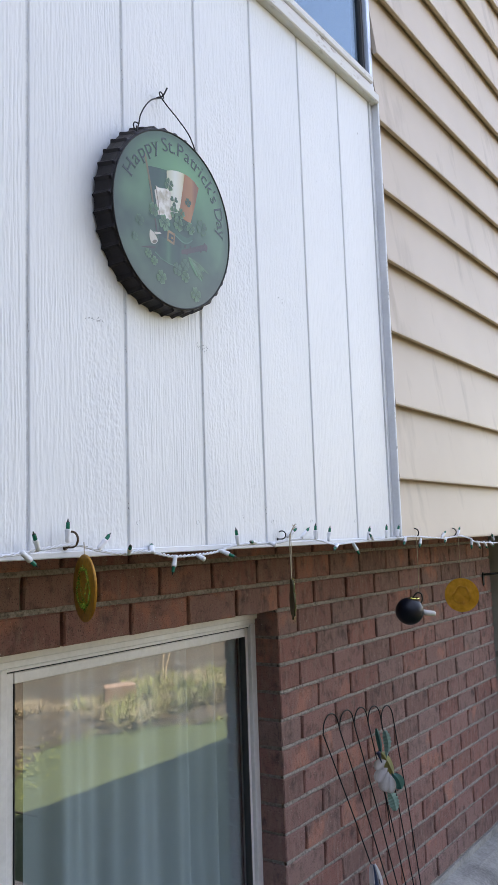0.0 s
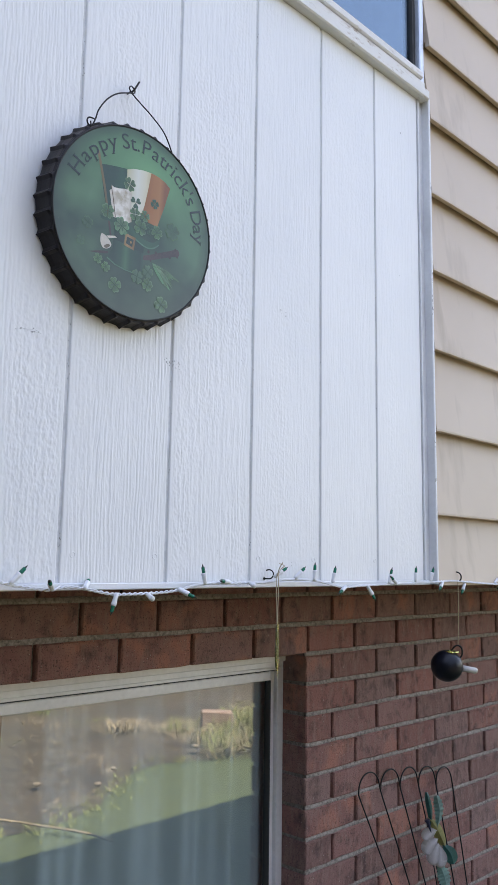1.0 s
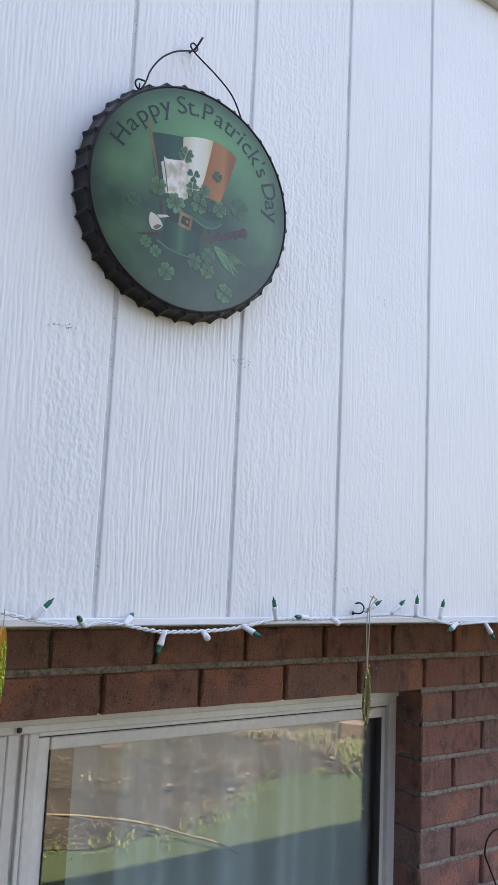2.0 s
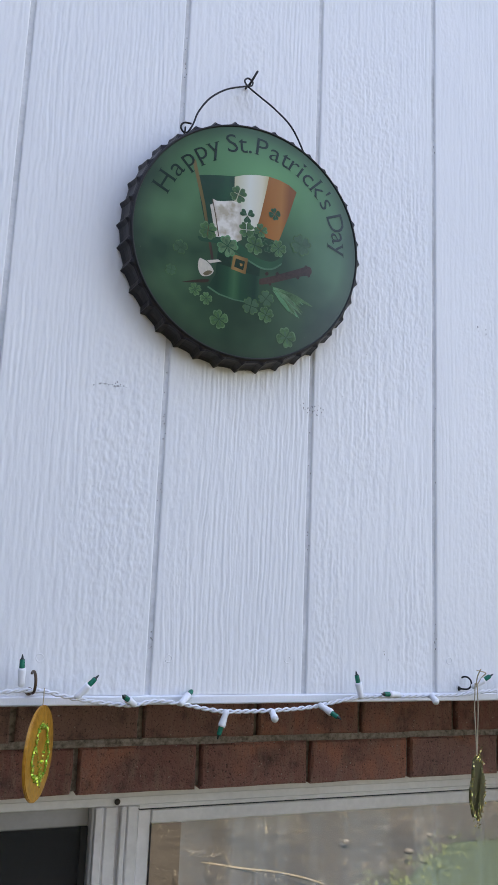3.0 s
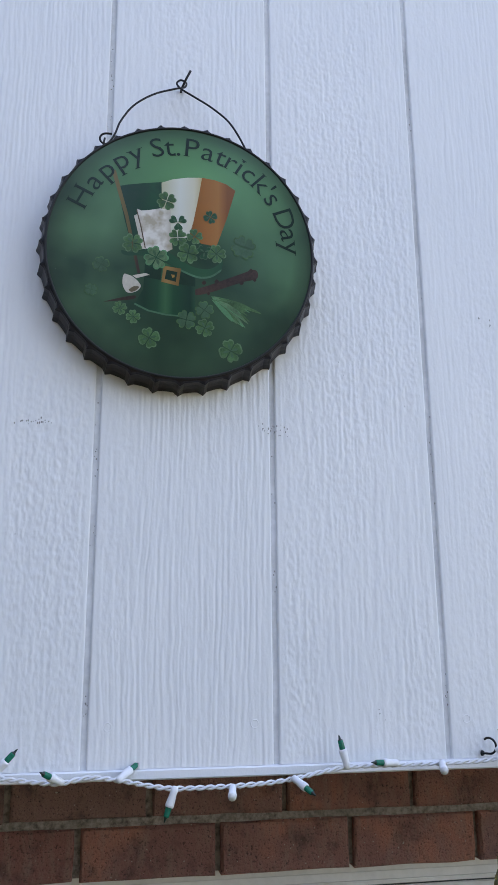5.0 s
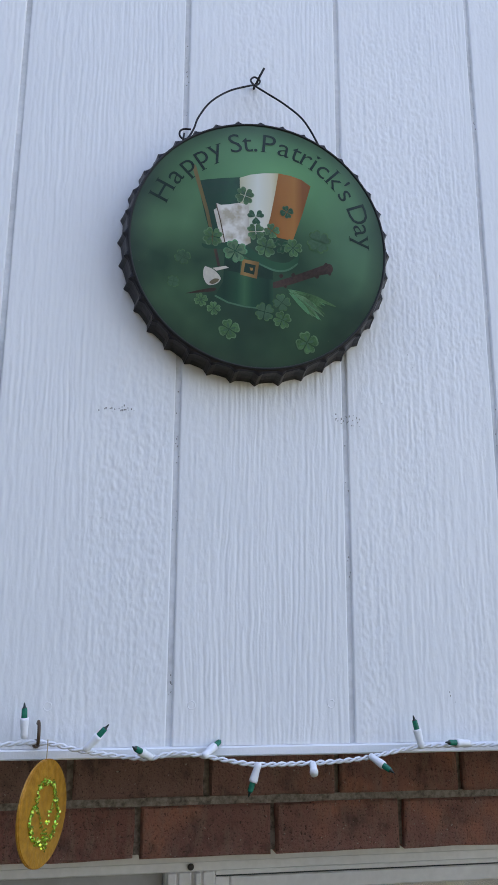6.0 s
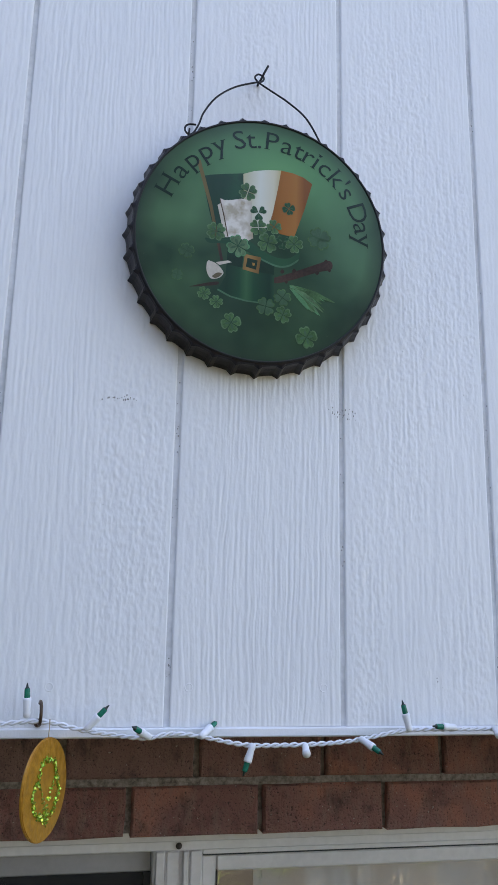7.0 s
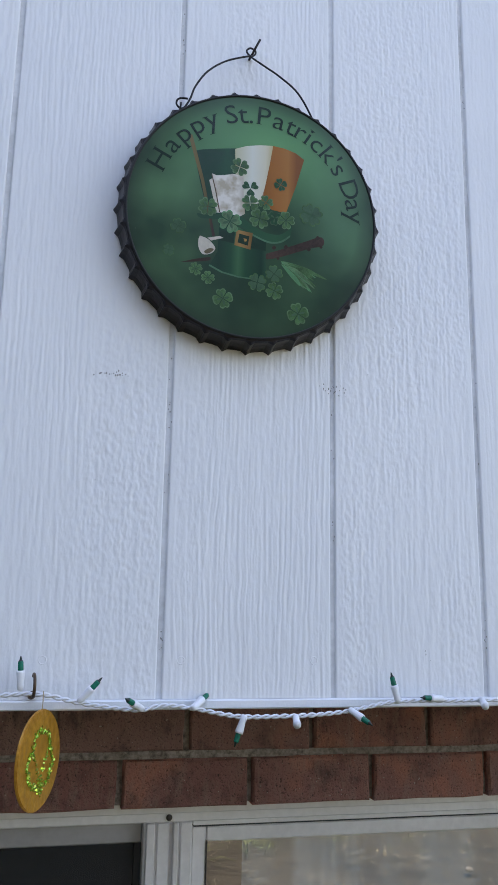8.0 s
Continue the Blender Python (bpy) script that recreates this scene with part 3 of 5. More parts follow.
def sign_face_surface():
    m, nt, b = nodes_of("printed_green_tin")
    v = coords(nt)
    sep = nt.nodes.new("ShaderNodeSeparateXYZ")
    nt.links.new(v, sep.inputs[0])

    def glow(cy, cz, wide, tall):
        mp = nt.nodes.new("ShaderNodeMapping")
        mp.inputs["Location"].default_value = (0, -cy / wide, -cz / tall)
        mp.inputs["Scale"].default_value = (0.0, 1 / wide, 1 / tall)
        nt.links.new(v, mp.inputs[0])
        ln = nt.nodes.new("ShaderNodeVectorMath")
        ln.operation = "LENGTH"
        nt.links.new(mp.outputs[0], ln.inputs[0])
        return ln.outputs["Value"]

    cloud = noise_of(nt, v, 14.0, 2)
    c = ramp(nt, cloud, [(0.35, (0.025, 0.064, 0.037)), (0.65, (0.060, 0.138, 0.070))])
    c = mixed(nt, ramp(nt, glow(0.02, 0.09, 0.16, 0.10), [(0.1, (1, 1, 1)), (1.0, (0, 0, 0))]), c, (0.115, 0.32, 0.14))
    c = mixed(nt, ramp(nt, glow(-0.09, 0.02, 0.07, 0.05), [(0.0, (0.75, 0.75, 0.75)), (1.0, (0, 0, 0))]), c, (0.10, 0.235, 0.115))
    c = mixed(nt, ramp(nt, glow(0.115, 0.0, 0.08, 0.08), [(0.0, (0.7, 0.7, 0.7)), (1.0, (0, 0, 0))]), c, (0.09, 0.22, 0.118))
    c = mixed(nt, ramp(nt, glow(0.0, -0.11, 0.14, 0.07), [(0.0, (0.8, 0.8, 0.8)), (1.0, (0, 0, 0))]), c, (0.012, 0.034, 0.021))
    c = mixed(nt, ramp(nt, glow(0.0, -0.01, 0.095, 0.105), [(0.35, (0.75, 0.75, 0.75)), (1.0, (0, 0, 0))]), c, (0.016, 0.050, 0.028))
    edge = glow(0, 0, SIGN_R, SIGN_R)
    c = mixed(nt, ramp(nt, edge, [(0.82, (0, 0, 0)), (0.96, (0.6, 0.6, 0.6)), (1.0, (0.9, 0.9, 0.9))]), c, (0.020, 0.036, 0.024))
    scuff = noise_of(nt, v, 220.0, 2)
    c = mixed(nt, ramp(nt, scuff, [(0.74, (0, 0, 0)), (0.78, (0.25, 0.25, 0.25))]), c, (0.14, 0.2, 0.12))
    nt.links.new(c, b.inputs["Base Color"])
    b.inputs["Roughness"].default_value = 0.19
    b.inputs["Specular IOR Level"].default_value = 0.48
    return m


sign = thing("bottle_cap_sign", (0, 0, 0), "round green tin bottle-cap sign with crimped dark rim", "sign")
sign.matrix_world = sign_m
# face, flat
bm = bmesh.new()
prev = None
for r, x in ((0.0, 0.0), (0.05, 0.0), (0.1, 0.0), (0.14, 0.0), (0.155, 0.0), (SIGN_R - 0.0032, -0.0006)):
    if r == 0:
        ring = [bm.verts.new((x, 0, 0))]
    else:
        ring = [bm.verts.new((x, r * math.cos(2 * math.pi * k / 96), r * math.sin(2 * math.pi * k / 96))) for k in range(96)]
    if prev:
        for k in range(96):
            if len(prev) == 1:
                bm.faces.new((prev[0], ring[k], ring[(k + 1) % 96]))
            else:
                bm.faces.new((prev[k], ring[k], ring[(k + 1) % 96], prev[(k + 1) % 96]))
    prev = ring
part("face", bm, sign_face_surface(), sign, "printed green face")
# crimped skirt: flat plates between narrow raised folds, flaring to the wall
bm = bmesh.new()
rings = []
STEPS = (0.0, 0.035, 0.075, 0.13, 0.20, 0.34, 0.5, 0.66, 0.80, 0.87, 0.925, 0.965)
for x, r, fold in ((-0.0006, SIGN_R - 0.0040, 0.0), (-0.0016, SIGN_R - 0.0020, 0.0030), (-0.005, SIGN_R - 0.0006, 0.0046), (-0.014, SIGN_R + 0.0004, 0.0050), (-0.024, SIGN_R + 0.0020, 0.0052), (-0.0325, SIGN_R + 0.0042, 0.0052), (-0.0345, SIGN_R + 0.0044, 0.0050), (-0.0347, SIGN_R + 0.001, 0.004)):
    ring = []
    for f in range(FLUTES):
        bent = 0.0007 * noise.noise((f * 1.7, 0.4, 0))
        for q in STEPS:
            a = 2 * math.pi * (f + q) / FLUTES
            d = min(q, 1 - q)
            ridge = 0.62 * min(1.0, max(0.0, 1.25 - d / 0.17)) + 0.22 * (1 - 2 * d) ** 2
            slope = 0.0012 * (0.5 - q) * (fold / 0.005)
            rr = r + fold * ridge + slope + bent + 0.0005 * noise.noise((a * 9, x * 80, 0))
            ring.append(bm.verts.new((x, rr * math.cos(a), rr * math.sin(a))))
    rings.append(ring)
K = len(rings[0])
for p, q in zip(rings, rings[1:]):
    for k in range(K):
        bm.faces.new((p[k], q[k], q[(k + 1) % K], p[(k + 1) % K]))
RIM = plain("dark_bronze_tin", (0.011, 0.0075, 0.009), 0.40, 0.15, vary=0.5, scale=60, relief=0.0006, spec=0.32)
part("rim", bm, RIM, sign, "crimped dark bronze rim")
# rolled black bead round the face
bm = bmesh.new()
tube(bm, [(0.0, (SIGN_R - 0.0042) * math.cos(a), (SIGN_R - 0.0042) * math.sin(a)) for a in [2 * math.pi * k / 144 for k in range(145)]], 0.0015, 8, cap=False)
part("rolled_edge", bm, plain("black_edge_enamel", (0.006, 0.007, 0.006), 0.65, vary=0.3), sign, "black rolled edge", True)
bm = bmesh.new()
bmesh.ops.create_circle(bm, cap_ends=True, segments=64, radius=SIGN_R - 0.004, matrix=pose(-0.006, 0, 0, 0, 90, 0))
bmesh.ops.solidify(bm, geom=bm.faces[:], thickness=0.001)
part("back", bm, RIM, sign)


def ink(name, color, vary=0.25, rough=0.19, scale=120):
    return plain(name, color, rough, vary=vary, scale=scale, spec=0.48)


INK_TEXT = ink("ink_black_green", (0.008, 0.024, 0.016))
INK_HAT, INK_HATD = ink("ink_hat_green", (0.022, 0.085, 0.040), 0.35, scale=60), ink("ink_hat_dark", (0.010, 0.034, 0.020), 0.35, scale=60)
INK_PAPER, INK_GOLD = ink("ink_paper", (0.56, 0.52, 0.44), 0.3, scale=70), ink("ink_gold", (0.40, 0.22, 0.06), 0.35)
INK_BROWN = ink("ink_brown", (0.042, 0.027, 0.020), 0.35)
INK_LEAF, INK_LEAFL, INK_DIM = ink("ink_leaf", (0.060, 0.145, 0.058), 0.6, scale=220), ink("ink_leaf_light", (0.10, 0.20, 0.10), 0.5, scale=200), ink("ink_leaf_dim", (0.052, 0.12, 0.066), 0.3)
INK_TASSEL = ink("ink_tassel", (0.09, 0.26, 0.12), 0.35)


def shaded(name, stops, axis, lo, hi, mottle=None, cells=45.0):
    """Printed colour that runs from tone to tone along one axis of the face, with soft blotches."""
    m, nt, b = nodes_of(name)
    v = coords(nt)
    sep = nt.nodes.new("ShaderNodeSeparateXYZ")
    nt.links.new(v, sep.inputs[0])
    mr = nt.nodes.new("ShaderNodeMapRange")
    mr.inputs["From Min"].default_value, mr.inputs["From Max"].default_value = lo, hi
    nt.links.new(sep.outputs[axis], mr.inputs["Value"])
    c = ramp(nt, mr.outputs[0], stops)
    if mottle:
        c = mixed(nt, ramp(nt, noise_of(nt, v, cells, 3, 0.55), [(0.46, (0, 0, 0)), (0.62, (0.8, 0.8, 0.8))]), c, mottle)
    nt.links.new(c, b.inputs["Base Color"])
    b.inputs["Roughness"].default_value = 0.19
    b.inputs["Specular IOR Level"].default_value = 0.48
    return m


def uv(px, py):
    """Place on the face of a point of the print's own drawing grid, which is drawn in perspective."""
    x, y = (px - 130) * 1.5647, (py - 110) * 1.5647
    w = 1 - 7.855e-05 * x + 9.774e-05 * y
    return (0.44094e-3 * x + 4.724e-06 * y - 0.18715) / w, (3.3989e-05 * x - 0.46905e-3 * y + 0.23565) / w


def decal(name, outline, material, layer, label="", smooth_line=True):
    """A printed shape on the face, a hair proud of it."""
    pts = [uv(*p) for p in outline]
    if smooth_line:
        closed = [(0, *p) for p in pts + pts[:2]]
        line = glide(closed, 4)
        pts = [(p.y, p.z) for p in line[:-4]]
    bm = bmesh.new()
    vs = [bm.verts.new((0.00012 + 0.00003 * layer, y, z)) for y, z in pts]
    f = bm.faces.new(vs)
    if f.normal.x < 0:
        f.normal_flip()
    f.normal_update()
    if f.normal.x < 0:
        bmesh.ops.reverse_faces(bm, faces=[f])
    bmesh.ops.triangulate(bm, faces=bm.faces[:])
    return part(name, bm, material, sign, label)


def clover(px, py, size, turn, leaf, rim, layer, leaves=4):
    """A printed clover: heart-shaped leaves, light at the outline and dark at the heart."""
    for grow, mat, lay_, nm in ((1.0, rim, layer, "clover_edge"), (0.88, leaf, layer + 1, "clover"), (0.40, INK_DIM if rim is not INK_HAT else INK_HATD, layer + 2, "clover_heart")):
        bm = bmesh.new()
        cy, cz = uv(px, py)
        s = size * 0.00069 * grow
        for k in range(leaves):
            a0 = turn + 2 * math.pi * k / leaves
            if nm == "clover_heart":
                shape = [(0.05, 0), (0.6, 0.22), (1.2, 0.30), (1.7, 0.0), (1.2, -0.30), (0.6, -0.22)]
            else:
                shape = [(0.06, 0), (0.30, 0.24), (0.52, 0.44), (0.74, 0.50), (0.93, 0.40), (1.0, 0.22), (0.88, 0.0), (1.0, -0.22), (0.93, -0.40), (0.74, -0.50), (0.52, -0.44), (0.30, -0.24)]
            vs = []
            for u, w in shape:
                y = cy + s * (u * math.cos(a0) - w * math.sin(a0))
                z = cz + s * (u * math.sin(a0) + w * math.cos(a0))
                vs.append(bm.verts.new((0.00012 + 0.00003 * lay_ + 0.000004 * k, y, z)))
            bm.faces.new(vs)
        bmesh.ops.triangulate(bm, faces=bm.faces[:])
        part(nm, bm, mat, sign)


decal("hat_side", [(284, 341), (300, 338), (330, 335), (361, 333), (363, 380), (366, 450), (312, 454), (297, 400)], shaded("ink_hat_side", [(0.0, (0.014, 0.046, 0.030)), (0.5, (0.012, 0.055, 0.030)), (0.85, (0.018, 0.085, 0.042)), (1.0, (0.015, 0.06, 0.03))], "Y", -0.080, -0.022, (0.018, 0.055, 0.034)), 1, smooth_line=False)
decal("flag_white", [(360, 334), (380, 328), (405, 325), (430, 325), (424, 360), (414, 412), (408, 428), (375, 440), (362, 400)], shaded("ink_flag_cream", [(0.0, (0.50, 0.49, 0.32)), (0.45, (0.66, 0.68, 0.61)), (0.8, (0.64, 0.61, 0.47)), (1.0, (0.52, 0.43, 0.21))], "Y", -0.026, 0.022), 2, smooth_line=False)
decal("flag_orange", [(430, 325), (452, 329), (472, 336), (488, 347), (474, 395), (456, 445), (430, 440), (408, 428), (416, 400), (424, 360)], shaded("ink_flag_orange", [(0.0, (0.27, 0.095, 0.022)), (0.35, (0.36, 0.135, 0.032)), (0.75, (0.40, 0.165, 0.045)), (1.0, (0.24, 0.085, 0.026))], "Y", 0.010, 0.052), 2, smooth_line=False)
INK_BARK = ink("ink_bark", (0.060, 0.036, 0.028), 0.5, scale=90)
decal("branch", [(420, 520), (445, 512), (470, 503), (500, 492), (520, 485), (528, 490), (526, 501), (505, 506), (480, 514), (450, 524), (422, 530)], INK_BARK, 1)
for kx, ky, kr in ((435, 508, 4), (457, 506, 4), (500, 508, 4), (523, 503, 3), (443, 527, 3), (516, 487, 4)):
    decal("branch_knot", [(kx - kr, ky), (kx, ky - kr), (kx + kr, ky), (kx, ky + kr)], INK_BROWN, 2)
decal("twig", [(262, 542), (290, 535), (316, 531), (314, 537), (290, 540)], INK_BROWN, 1)
decal("hat_crown", [(333, 468), (363, 472), (400, 488), (420, 497), (420, 530), (421, 562), (395, 566), (360, 561), (330, 552), (316, 545), (330, 520)], shaded("ink_hat_crown", [(0.0, (0.018, 0.06, 0.034)), (0.2, (0.010, 0.042, 0.024)), (0.40, (0.014, 0.068, 0.034)), (0.52, (0.036, 0.13, 0.058)), (0.64, (0.014, 0.068, 0.034)), (0.9, (0.010, 0.042, 0.026)), (1.0, (0.026, 0.085, 0.046))], "Y", -0.058, 0.0175), 3, smooth_line=False)
INK_EDGE = ink("ink_brim_light", (0.06, 0.17, 0.095), 0.25)
decal("crown_edge", [(316, 544), (340, 556), (370, 563), (400, 566), (400, 568.5), (368, 565.5), (338, 558.5), (314, 546.5)], INK_EDGE, 4, smooth_line=False)
decal("hat_band", [(335, 480), (362, 484), (360, 504), (332, 499)], INK_HATD, 4, smooth_line=False)
decal("hat_band", [(394, 490), (420, 499), (420, 515), (391, 511)], INK_HATD, 4, smooth_line=False)
decal("hat_brim", [(292, 452), (310, 455), (345, 452), (372, 455), (395, 470), (420, 482), (445, 484), (462, 474), (468, 468), (463, 489), (445, 498), (425, 499), (395, 487), (365, 470), (330, 462), (298, 461)], shaded("ink_hat_brim", [(0.0, (0.022, 0.07, 0.04)), (0.4, (0.018, 0.078, 0.04)), (0.8, (0.024, 0.10, 0.048)), (1.0, (0.018, 0.07, 0.036))], "Y", -0.075, 0.052), 5)
decal("brim_edge", [(394, 485), (424, 497), (446, 496), (464, 485), (462, 490), (446, 499.5), (424, 500.5), (396, 489)], INK_EDGE, 6)
decal("stick", [(274, 314), (277, 311), (281, 313), (303, 390), (325, 492), (320, 493), (298, 395)], shaded("ink_stick", [(0.0, (0.20, 0.15, 0.07)), (0.5, (0.17, 0.13, 0.05)), (0.75, (0.13, 0.10, 0.04)), (1.0, (0.055, 0.035, 0.028))], "Y", -0.092, -0.052), 4, smooth_line=False)
decal("paper_back", [(313, 392), (320, 388), (334, 450), (327, 450)], INK_PAPER, 5, smooth_line=False)
decal("paper", [(318, 380), (326, 383), (340, 382), (358, 379), (376, 382), (377, 420), (380, 450), (370, 455), (352, 451), (333, 449), (326, 410)], shaded("ink_paper_sheet", [(0.0, (0.56, 0.51, 0.44)), (0.2, (0.74, 0.71, 0.65)), (0.8, (0.72, 0.69, 0.63)), (1.0, (0.48, 0.44, 0.36))], "Y", -0.055, -0.014, (0.36, 0.30, 0.20), 48.0), 6, smooth_line=False)
decal("paper_edge", [(318, 380), (326, 410), (334, 449), (332, 449), (324, 411), (317, 383)], ink("ink_edge_brown", (0.10, 0.07, 0.045)), 7, smooth_line=False)
decal("buckle", [(365, 479), (395, 484), (391, 514), (361, 507)], shaded("ink_buckle", [(0.0, (0.22, 0.13, 0.04)), (0.4, (0.34, 0.20, 0.07)), (1.0, (0.20, 0.11, 0.035))], "Y", -0.026, -0.004), 7, smooth_line=False)
decal("buckle_hole", [(370, 486), (389, 490), (386, 507), (367, 502)], INK_HATD, 8, smooth_line=False)
decal("buckle_prong", [(378, 494), (384, 495), (384, 499), (380, 500)], INK_GOLD, 9, smooth_line=False)
decal("pipe_bowl", [(298, 493), (313, 499), (325, 512), (324, 519), (316, 525), (303, 526), (296, 517), (294, 505)], INK_PAPER, 7)
decal("pipe_hole", [(305, 521), (314, 515), (323, 516), (318, 522), (310, 525)], ink("ink_pipe_hollow", (0.13, 0.105, 0.06)), 8)
decal("pipe_stem", [(311, 496), (334, 492), (341, 495), (318, 501)], INK_PAPER, 7, smooth_line=False)
fan = random.Random(4)
for i in range(34):
    reach, swing = fan.uniform(0.7, 1.0), fan.uniform(0, 1)
    a = (447 + fan.uniform(0, 10), 531 + fan.uniform(0, 7))
    c2 = (a[0] + reach * (82 - 34 * swing), a[1] + reach * (22 + 36 * swing))
    w = fan.uniform(2.0, 3.8)
    dx, dy = c2[0] - a[0], c2[1] - a[1]
    ln = math.hypot(dx, dy)
    nx, ny = -dy / ln * w, dx / ln * w
    decal("tassel_blade", [a, (a[0] + dx * 0.6 + nx, a[1] + dy * 0.6 + ny - 2), c2, (a[0] + dx * 0.6 - nx, a[1] + dy * 0.6 - ny - 2)], (INK_TASSEL, INK_LEAFL, INK_LEAF)[i % 3], 4 + i * 0.25)
for px, py, size, turn, kind in ((369, 366, 17, 0.5, 1), (389, 403, 15, 0.6, 0), (445, 394, 12, 0.3, 4), (311, 440, 18, 0.7, 1), (435, 455, 14, 0.4, 0), (389, 430, 16, 0.9, 1),
                                 (418, 428, 14, 0.2, 1), (407, 457, 19, 0.6, 1), (456, 458, 17, 0.1, 1), (352, 465, 21, 0.35, 2), (503, 446, 22, 0.5, 3), (257, 477, 14, 0.3, 3), (240, 521, 11, 0.6, 3),
                                 (290, 553, 12, 0.4, 1), (313, 568, 12, 0.1, 1), (341, 605, 18, 0.3, 1), (405, 573, 17, 0.6, 3), (436, 556, 16, 0.2, 3), (437, 587, 16, 0.4, 1), (482, 627, 20, 0.3, 1)):
    leaf, rim = ((INK_HAT, INK_DIM), (INK_LEAF, INK_LEAFL), (INK_LEAFL, INK_TASSEL), (INK_DIM, INK_LEAF), (INK_HAT, INK_DIM))[kind]
    clover(px, py, size, turn, leaf, rim, 14, 3 if kind == 0 else 4)

# lettering round the top
ADVANCE = {"i": 0.36, "t": 0.42, "r": 0.46, ".": 0.30, "'": 0.20, "H": 0.86, "P": 0.70, "D": 0.82, "S": 0.62, "y": 0.60, "c": 0.56, "s": 0.50}
BASE_R, CAP = 0.1205, 0.0350
# each word with the angles between which it runs
WORDS = (("Happy", 161, 112), ("St.", 108.5, 91.5), ("Patrick's", 91, 31.5), ("Day", 27, 2))
letters = []
for word, first, last in WORDS:
    widths = [ADVANCE.get(ch, 0.66) for ch in word]
    at = 0.0
    for ch, w in zip(word, widths):
        letters.append((ch, radians(first + (last - first) * (at + w / 2) / sum(widths))))
        at += w
text_bm = bmesh.new()
for ch, ang in letters:
    cu = bpy.data.curves.new("letter", "FONT")
    cu.body, cu.size, cu.align_x, cu.resolution_u = ch, CAP, "CENTER", 3
    cu.offset = -0.00015
    tmp = new("letter", cu)
    dg = bpy.context.evaluated_depsgraph_get()
    me = tmp.evaluated_get(dg).to_mesh()
    flat = []
    ys = [v.co.y for v in me.vertices]
    for level, grow_ in ((min(ys), 1), (max(ys), -1)):
        xs = sorted(v.co.x for v in me.vertices if abs(v.co.y - level) < 0.0005)
        groups = []
        for x in xs:
            if groups and x - groups[-1][-1] < 0.005:
                groups[-1].append(x)
            else:
                groups.append([x])
        flat += [((g[0] + g[-1]) / 2, level, grow_, max(0.0038, (g[-1] - g[0]) * 1.05)) for g in groups if 0.0008 < g[-1] - g[0] < 0.0062 and ch not in ".'SaCcs"]
    up = Vector((0, math.cos(ang), math.sin(ang)))
    along = Vector((0, math.sin(ang), -math.cos(ang)))
    vmap = [text_bm.verts.new(up * (BASE_R + v.co.y) + along * v.co.x * 1.12) for v in me.vertices]
    for x, level, grow_, half in flat:
        quad = [text_bm.verts.new(up * (BASE_R + level + h) + along * (x * 1.12 + o)) for o, h in ((-half, 0), (half, 0), (half * 0.8, 0.0008 * grow_), (-half * 0.8, 0.0008 * grow_))]
        if grow_ < 0:
            quad = quad[::-1]
        text_bm.faces.new(quad)
        vmap += quad
    for v in vmap:
        v.co.x = 0.0004
    for p in me.polygons:
        try:
            text_bm.faces.new([vmap[i] for i in p.vertices])
        except ValueError:
            pass
    tmp.evaluated_get(dg).to_mesh_clear()
    bpy.data.objects.remove(tmp)
    bpy.data.curves.remove(cu)
part("lettering", text_bm, INK_TEXT, sign, "dark lettering round the upper edge")

# hanging wire with curled ends, in the wall's frame
inv = sign_m.inverted()


def on_wall(pts):
    return [inv @ Vector(p) for p in pts]


bm = bmesh.new()
left = [(0.036, -0.0098, 2.4075), (0.036, -0.0185, 2.4068), (0.036, -0.0230, 2.4030), (0.036, -0.0232, 2.3970), (0.035, -0.0185, 2.3935), (0.034, -0.0128, 2.3970), (0.032, -0.0058, 2.4120),
        (0.031, 0.0, 2.430), (0.030, 0.015, 2.4545), (0.024, 0.039, 2.478), (0.018, 0.066, 2.494), (0.015, 0.078, 2.500), (0.013, 0.081, 2.508), (0.013, 0.074, 2.512), (0.015, 0.0685, 2.505), (0.017, 0.074, 2.496),
        (0.019, 0.090, 2.485), (0.024, 0.112, 2.468), (0.030, 0.134, 2.4445), (0.031, 0.151, 2.415), (0.030, 0.158, 2.396), (0.020, 0.160, 2.388)]
tube(bm, glide(on_wall(left), 6), 0.00125, 8)
tube(bm, glide(on_wall([(0.037, -0.0180, 2.4000), (0.039, -0.0188, 2.3930), (0.036, -0.0195, 2.3855), (0.030, -0.0195, 2.3850)]), 5), 0.0012, 8)
part("hanger_wire", bm, DARK, sign, "bent black hanging wire", True)

# the nail hook that carries it
hk = thing("nail_hook", (0.0, 0.0755, 2.5035), "small black bent nail hook in the white boards", "hook")
bm = bmesh.new()
tube(bm, glide([(-0.008, 0, 0.001), (0.006, 0, 0.001), (0.012, 0.001, 0.0), (0.017, 0.004, 0.006), (0.019, 0.010, 0.019)], 6), 0.0016, 8)
part("shank", bm, DARK, hk, smooth=True)

